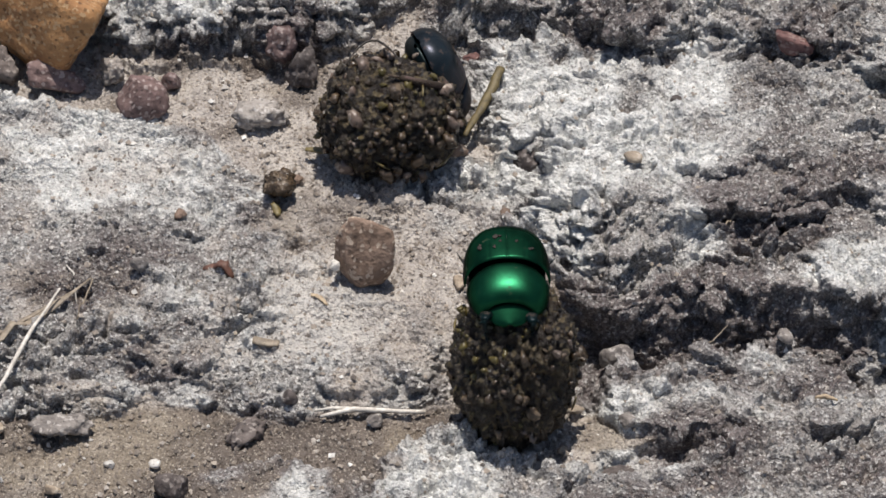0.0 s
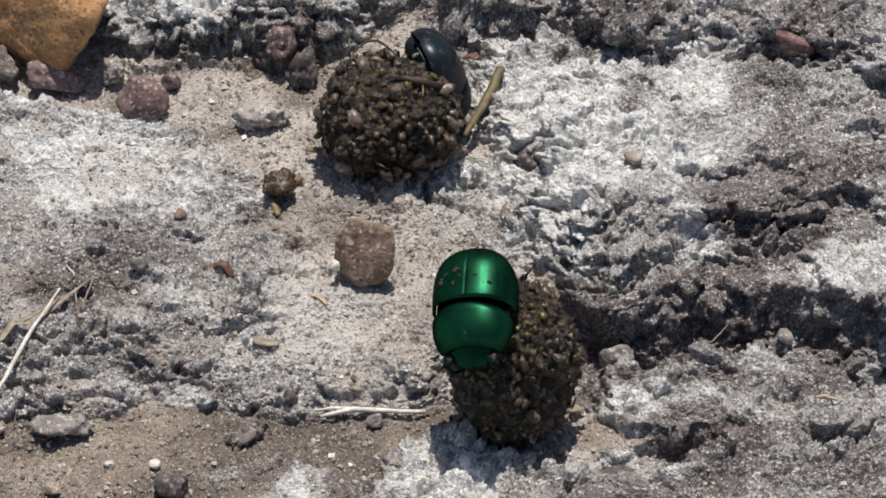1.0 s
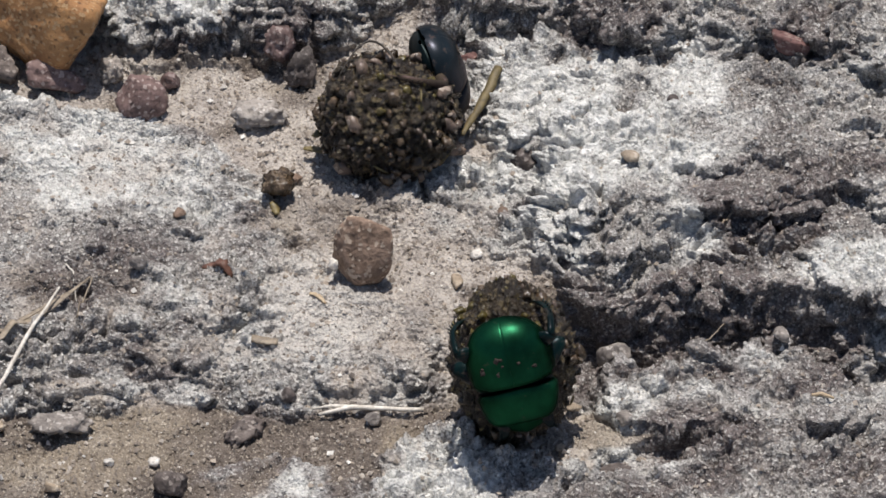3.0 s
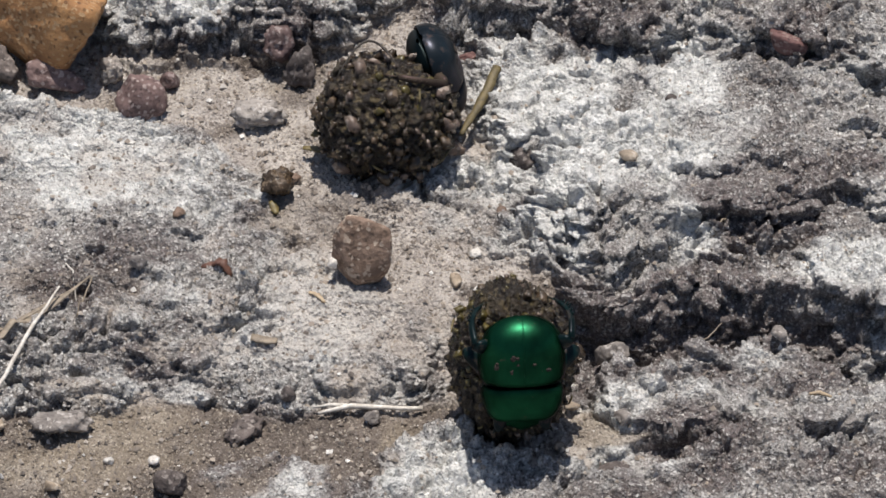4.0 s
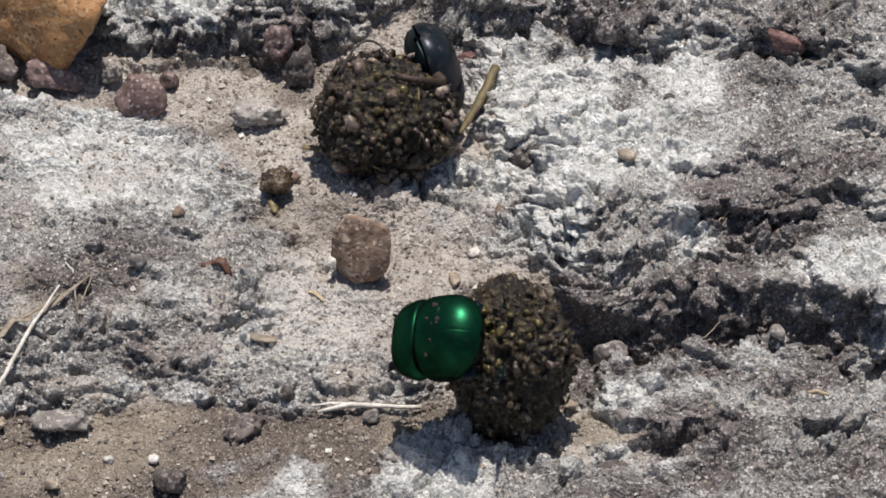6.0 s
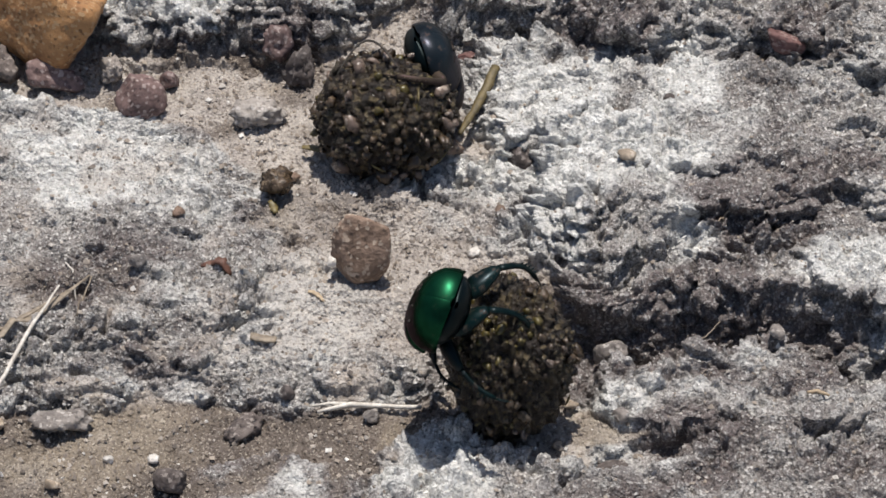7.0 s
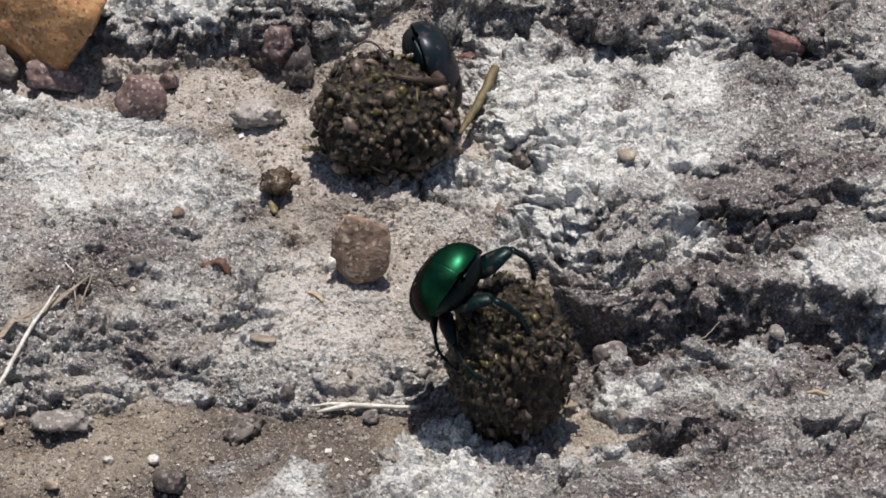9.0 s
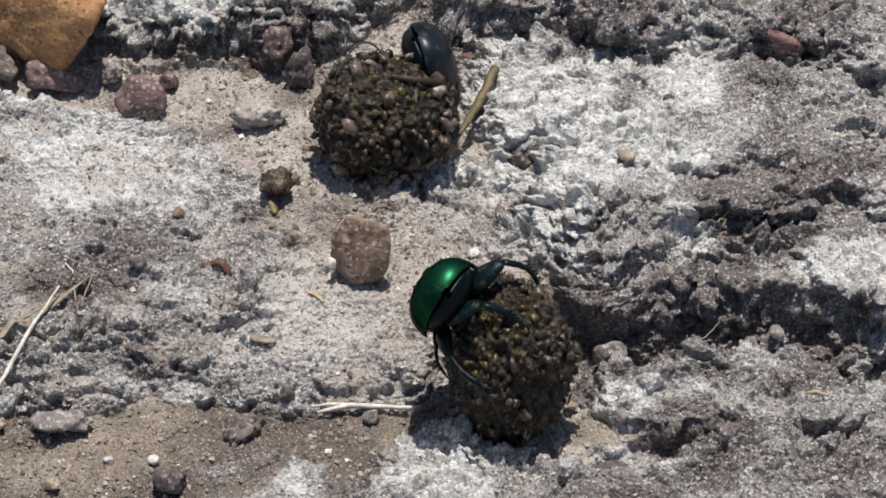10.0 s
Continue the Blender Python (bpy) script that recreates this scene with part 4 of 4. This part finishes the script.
def beetle(label, skin, leg_skin, leg_label, spots, size=1.0):
    b = thing("dung_beetle", label, "beetle")
    b.scale = (size, size, size)
    beetle_body(b, skin, M_BLACK, spots)
    legs = {}
    for name, (hip, thigh, shin, fat) in LEGS.items():
        for side in (-1, 1):
            bm = bmesh.new()
            tube(bm, [(thigh * u, 0, 0.25 * math.sin(3.1 * u)) for u in (0, 0.15, 0.4, 0.7, 0.92, 1.0)],
                 [fat * q for q in (0.55, 0.95, 1.1, 0.85, 0.6, 0.4)], 10, 0.6)
            upper = part(name, bm, leg_skin, b, leg_label)
            bm = bmesh.new()
            tube(bm, [(shin * u, 0, (1.5 if name == "hind_leg" else 0.6) * math.sin(3.1 * u)) for u in (0, 0.12, 0.3, 0.5, 0.7, 0.88, 1.0)], [fat * q for q in (0.32, 0.34, 0.33, 0.31, 0.30, 0.30, 0.24)], 9, 0.7)
            teeth = 3 if name == "fore_leg" else 5
            for k in range(teeth):
                x = shin * (0.45 + 0.5 * k / teeth)
                rise = (1.5 if name == "hind_leg" else 0.6) * math.sin(3.1 * x / shin) + 0.1 * fat
                tube(bm, [(x, 0, rise), (x + 0.25, 0, rise + 0.5), (x + 0.55, 0, rise + 0.7)], [0.22, 0.14, 0.03], 5)
            tube(bm, [(shin, 0, 0.05), (shin + 0.9, 0, -0.3), (shin + 1.8, 0, -0.8), (shin + 2.6, 0, -1.5)], [0.2, 0.17, 0.14, 0.06], 6)
            lower = part("shin", bm, leg_skin, upper)
            legs[name, side] = (upper, lower)
    return b, legs


def bend(hip, foot, thigh, shin, pole):
    """Poses of thigh (in the body's space) and shin (in the thigh's space) so that the shin's end comes to foot."""
    hip, foot = Vector(hip), Vector(foot)
    way = foot - hip
    d = min(max(way.length, abs(thigh - shin) + 0.4), thigh + shin - 0.25)
    way.normalize()
    out = (Vector(pole) - way * way.dot(Vector(pole))).normalized()
    x = (thigh * thigh - shin * shin + d * d) / (2 * d)
    h = math.sqrt(max(0.01, thigh * thigh - x * x))
    knee = hip + way * x + out * h
    end = hip + way * d

    def frame_at(p, q):
        ex = (q - p).normalized()
        ez = (out - ex * ex.dot(out)).normalized()
        ey = ez.cross(ex)
        return Matrix.Translation(p * MM) @ Matrix((ex, ey, ez)).transposed().to_4x4()

    upper, lower = frame_at(hip, knee), frame_at(knee, end)
    return upper, upper.inverted() @ lower


REST = {"fore_leg": (3.4, 9.0, -6.0), "middle_leg": (5.2, 1.6, -8.0), "hind_leg": (6.4, -9.2, -6.6)}
# knees held under the body, and spread wide
TUCKED = {"fore_leg": (0.2, 1.0, -0.3), "middle_leg": (0.25, -1.0, -0.1), "hind_leg": (0.1, -0.6, -0.9)}
SPREAD = {"fore_leg": (0.2, 1.0, -0.3), "middle_leg": (0.8, -0.6, 0.3), "hind_leg": (0.9, -0.5, 0.9)}
PLANTED = {"fore_leg": (-1, 0, 0), "middle_leg": (-1, 0, 0.1), "hind_leg": (-0.1, 0, 1)}


def step_legs(legs, rows, feet, stride, knees=PLANTED, wide=(0.0, 0.0), size=1.0):
    """Keys for all six legs: planted where feet names a place in mm, else trotting about their rest."""
    for (name, side), (upper, lower) in legs.items():
        hip, thigh, shin, fat = LEGS[name]
        hip = (hip[0] * side, hip[1], hip[2])
        ups, lows = [], []
        for k, (t, m) in enumerate(rows):
            spot = feet.get((name, side), {}).get(t)
            if spot:
                foot = (m.inverted() @ (Vector(spot) * MM)) / MM / size
                knee = m.to_3x3().inverted() @ Vector(knees[name])
            else:
                out = SPREAD[name] if wide[0] < t < wide[1] else TUCKED[name]
                knee = (out[0] * side, out[1], out[2])
                phase = k * 2.1 + {"fore_leg": 0, "middle_leg": 2, "hind_leg": 4}[name] + side
                r = REST[name]
                foot = (r[0] * side, r[1] + stride * math.sin(phase), r[2] + 0.4 * stride * math.cos(phase))
            u, l = bend(hip, foot, thigh, shin, knee)
            ups.append((t, u))
            lows.append((t, l))
        walk(upper, ups)
        walk(lower, lows)


litter()
far_ball = dung_ball("large round dark dung ball with embedded grit on dusty rock", (-10.3, 22.6, 12.0), (13.0, 12.0, 11.2), 3, 290, (0.35, -0.2, 0.9), 0.88, 0.62)
bow = [(2.4 - 11.0 * u, -1.0 + 9.5 * math.sin(3.0 * u) - 1.2 * u, 13.1 - 2.6 * u - 0.9 * math.sin(3.1 * u)) for u in (k / 10 for k in range(11))]
part("plant_fibre", tube(bmesh.new(), bow, [0.1, 0.16, 0.2, 0.22, 0.22, 0.22, 0.22, 0.2, 0.18, 0.14, 0.08], 6), M_HAIR, far_ball, "thin dark bent plant fibre")
near_ball = dung_ball("moist dark olive dung ball resting in a sandy hollow", (11.8, -37.0, 8.2), (10.8, 11.8, 16.0), 5, 300, (-0.45, -0.35, 0.8), 0.64, 0.5)
green_beetle, green_legs = beetle("metallic green dung beetle climbing on a dung ball", M_GREEN, M_LEG, "glossy dark teal leg", 8)
dark_beetle, dark_legs = beetle("blackish teal dung beetle clinging behind a dung ball", M_TEAL, M_DUSTY, "dusty dark brown leg", 6, 0.96)
grit()


def motions():
    green_rows = [
        (0.00, pose(0.01003, -0.03219, 0.02380, 2.3, -0.1, -178.3)),
        (0.40, pose(0.00786, -0.03619, 0.02484, -8.7, 7.2, 159.6)),
        (0.80, pose(0.00444, -0.03957, 0.02420, -15.8, 14.0, 167.7)),
        (1.20, pose(0.00422, -0.04004, 0.02385, -22.0, 16.0, 169.9)),
        (1.60, pose(0.00241, -0.04171, 0.02110, -29.9, 14.7, 165.0)),
        (2.00, pose(0.00386, -0.04444, 0.01888, -36.9, 16.9, 171.2)),
        (2.40, pose(0.00608, -0.04889, 0.01456, -52.1, 15.4, 179.3)),
        (2.70, pose(0.00971, -0.04862, 0.01664, -58.3, 18.1, -172.3)),
        (3.20, pose(0.01138, -0.04896, 0.01650, -64.1, 7.8, -174.9)),
        (3.80, pose(0.01249, -0.04907, 0.01647, -66.5, 1.5, -176.2)),
        (4.20, pose(0.01368, -0.04856, 0.01702, -66.7, -1.8, -175.8)),
        (4.50, pose(0.01433, -0.04973, 0.01433, -69.2, -1.0, -174.2)),
        (4.80, pose(0.01361, -0.05048, 0.01349, -69.3, -2.0, -174.6)),
        (5.00, pose(0.01533, -0.04835, 0.01699, -54.3, -29.0, 156.0)),
        (5.20, pose(0.01057, -0.04621, 0.02110, -46.3, -37.0, 130.2)),
        (5.40, pose(0.00777, -0.04577, 0.02189, -34.1, -35.1, 99.6)),
        (5.70, pose(0.00348, -0.04586, 0.02056, -34.8, -38.0, 90.1)),
        (6.20, pose(-0.00222, -0.04111, 0.01908, -40.0, -32.1, 78.8)),
        (6.80, pose(0.00004, -0.03838, 0.02226, -59.3, -34.4, 68.6)),
        (7.20, pose(-0.00183, -0.03989, 0.02065, -56.5, -29.5, 62.6)),
        (7.60, pose(-0.00147, -0.03928, 0.02133, -55.4, -27.9, 60.2)),
        (8.00, pose(-0.00075, -0.03830, 0.02238, -54.0, -28.0, 58.4)),
        (8.60, pose(-0.00021, -0.03630, 0.02307, -50.5, -25.6, 52.9)),
        (9.00, pose(0.00053, -0.03434, 0.02354, -51.4, -25.6, 50.2)),
        (9.50, pose(0.00135, -0.03471, 0.02293, -51.7, -27.3, 48.1)),
        (10.00, pose(0.00014, -0.03463, 0.02041, -59.0, -32.1, 46.4)),
    ]
    walk(green_beetle, green_rows)
    feet = {
        ("hind_leg", -1): {6.8: (14.5, -42.5, 18.6), 7.2: (14.5, -42.5, 18.6), 7.6: (14.5, -42.5, 18.6), 8.0: (14.5, -42.5, 18.6), 8.6: (14.5, -42.5, 18.6), 9.0: (14.5, -42.5, 18.6), 9.5: (14.2, -42.1, 19.0), 10.0: (14.2, -42.1, 19.0)},
        ("hind_leg", 1): {6.8: (15.4, -31.8, 20.8), 7.2: (15.4, -31.8, 20.8), 7.6: (15.4, -31.8, 20.8), 8.0: (15.4, -31.8, 20.8), 8.6: (15.4, -31.8, 20.8), 9.0: (15.4, -31.8, 20.8), 9.5: (16.2, -32.2, 20.6), 10.0: (16.2, -32.2, 20.6)},
        ("middle_leg", -1): {6.8: (9.0, -52.0, 11.1), 7.2: (9.0, -52.0, 11.1), 7.6: (9.0, -52.0, 11.1), 8.0: (9.0, -52.0, 11.1), 8.6: (9.0, -52.0, 11.1), 9.0: (9.0, -52.0, 11.1), 9.5: (6.2, -49.2, 14.1), 10.0: (6.2, -49.2, 14.1)},
        ("middle_leg", 1): {6.8: (6.3, -33.4, 16.7), 7.2: (6.3, -33.4, 16.7), 7.6: (6.3, -33.4, 16.7), 8.0: (6.3, -33.4, 16.7), 8.6: (6.3, -33.4, 16.7), 9.0: (6.3, -33.4, 16.7), 9.5: (6.3, -33.7, 16.4), 10.0: (6.3, -33.7, 16.4)},
        ("fore_leg", -1): {6.8: (2.0, -44.0, 7.9), 7.2: (2.0, -44.0, 7.9), 7.6: (2.0, -44.0, 7.9), 8.0: (2.0, -44.0, 7.9), 8.6: (2.0, -44.0, 7.9), 9.0: (2.0, -44.0, 7.9), 9.5: (0.6, -42.8, 9.3), 10.0: (0.6, -42.8, 9.3)},
    }
    step_legs(green_legs, green_rows, feet, 0.9, PLANTED, (2.6, 4.9))
    dark_rows = [
        (0.00, pose(-0.00142, 0.03162, 0.01419, -64.1, 1.3, -70.0)),
        (1.40, pose(-0.00142, 0.03162, 0.01419, -64.1, 1.3, -70.0)),
        (2.00, pose(-0.00091, 0.03196, 0.01456, -66.0, 3.0, -71.3)),
        (2.50, pose(-0.00071, 0.03190, 0.01449, -67.3, 3.5, -72.6)),
        (4.00, pose(-0.00111, 0.03119, 0.01520, -68.7, 4.1, -74.3)),
        (7.00, pose(-0.00132, 0.03133, 0.01535, -68.7, 4.1, -74.3)),
        (8.50, pose(-0.00152, 0.03146, 0.01550, -68.7, 4.1, -74.3)),
        (10.00, pose(-0.00182, 0.03140, 0.01543, -70.1, 4.3, -75.1)),
    ]
    walk(dark_beetle, dark_rows)
    dark_feet = {
        ("hind_leg", 1): {0.0: (-8.2, 20.5, 22.6), 1.4: (-8.2, 20.5, 22.6), 2.0: (-8.2, 20.5, 22.6), 2.5: (-8.2, 20.5, 22.6), 4.0: (-8.2, 20.5, 22.6), 7.0: (-8.2, 20.5, 22.6), 8.5: (-8.2, 20.5, 22.6), 10.0: (-8.2, 20.5, 22.6)},
        ("middle_leg", 1): {0.0: (-3.9, 19.9, 19.1), 1.4: (-3.9, 19.9, 19.1), 2.0: (-3.9, 19.9, 19.1), 2.5: (-3.9, 19.9, 19.1), 4.0: (-3.9, 19.9, 19.1), 7.0: (-3.9, 19.9, 19.1), 8.5: (-3.9, 19.9, 19.1), 10.0: (-3.9, 19.9, 19.1)},
        ("hind_leg", -1): {0.0: (-0.9, 40.6, 9.2), 1.4: (-0.9, 40.6, 9.2), 2.0: (-0.9, 40.6, 9.2), 2.5: (-0.9, 40.6, 9.2), 4.0: (-0.9, 40.6, 9.2), 7.0: (-0.9, 40.6, 9.2), 8.5: (-0.9, 40.6, 9.2), 10.0: (-0.9, 40.6, 9.2)},
        ("middle_leg", -1): {0.0: (-1.4, 38.2, 6.5), 1.4: (-1.4, 38.2, 6.5), 2.0: (-1.4, 38.2, 6.5), 2.5: (-1.4, 38.2, 6.5), 4.0: (-1.4, 38.2, 6.5), 7.0: (-1.4, 38.2, 6.5), 8.5: (-1.4, 38.2, 6.5), 10.0: (-1.4, 38.2, 6.5)},
    }
    step_legs(dark_legs, dark_rows, dark_feet, 0.3, {"fore_leg": (-1, 0, 0), "middle_leg": (0.5, -1, 0), "hind_leg": (1, -0.6, 0.2)}, size=0.96)
    walk(far_ball, [
        (0.0, pose(-0.0103, 0.0226, 0.0120)), (1.5, pose(-0.0103, 0.0226, 0.0120)), (2.0, pose(-0.0102, 0.0226, 0.0120, 2.5, 0, 0)),
        (2.5, pose(-0.0102, 0.0226, 0.0120, 5.0, 0, 0)), (4.0, pose(-0.0103, 0.0226, 0.0120, 6.5, 0, 0)), (8.5, pose(-0.0103, 0.0226, 0.0120, 6.5, 0, 0)),
        (9.5, pose(-0.0104, 0.0226, 0.0120, 8.0, -2.0, 0)), (10.0, pose(-0.0104, 0.0226, 0.0120, 8.0, -2.0, 0))])
    walk(near_ball, [
        (0.0, pose(0.0114, -0.0370, 0.0082, -10, 0, 4)), (0.8, pose(0.0114, -0.0370, 0.0082, -8, 0, 4)), (1.6, pose(0.0114, -0.0370, 0.0082, -3, -2, 2)),
        (2.5, pose(0.0115, -0.0370, 0.0082, 2, -3, 0)), (4.0, pose(0.0116, -0.0370, 0.0082, 3, -2, 0)), (4.6, pose(0.0117, -0.0370, 0.0082, 5, 2, 0)),
        (5.2, pose(0.0116, -0.0370, 0.0082, 4, 2, 0)), (5.7, pose(0.0116, -0.0370, 0.0082, 2, 0, 0)), (7.0, pose(0.0116, -0.0370, 0.0082, 0, 0, 0)),
        (8.5, pose(0.0116, -0.0370, 0.0082, 0, 0, 0)), (9.0, pose(0.0116, -0.0370, 0.0082, -3, -2, 0)), (10.0, pose(0.0116, -0.0370, 0.0082, -3, -3, 0))])


motions()
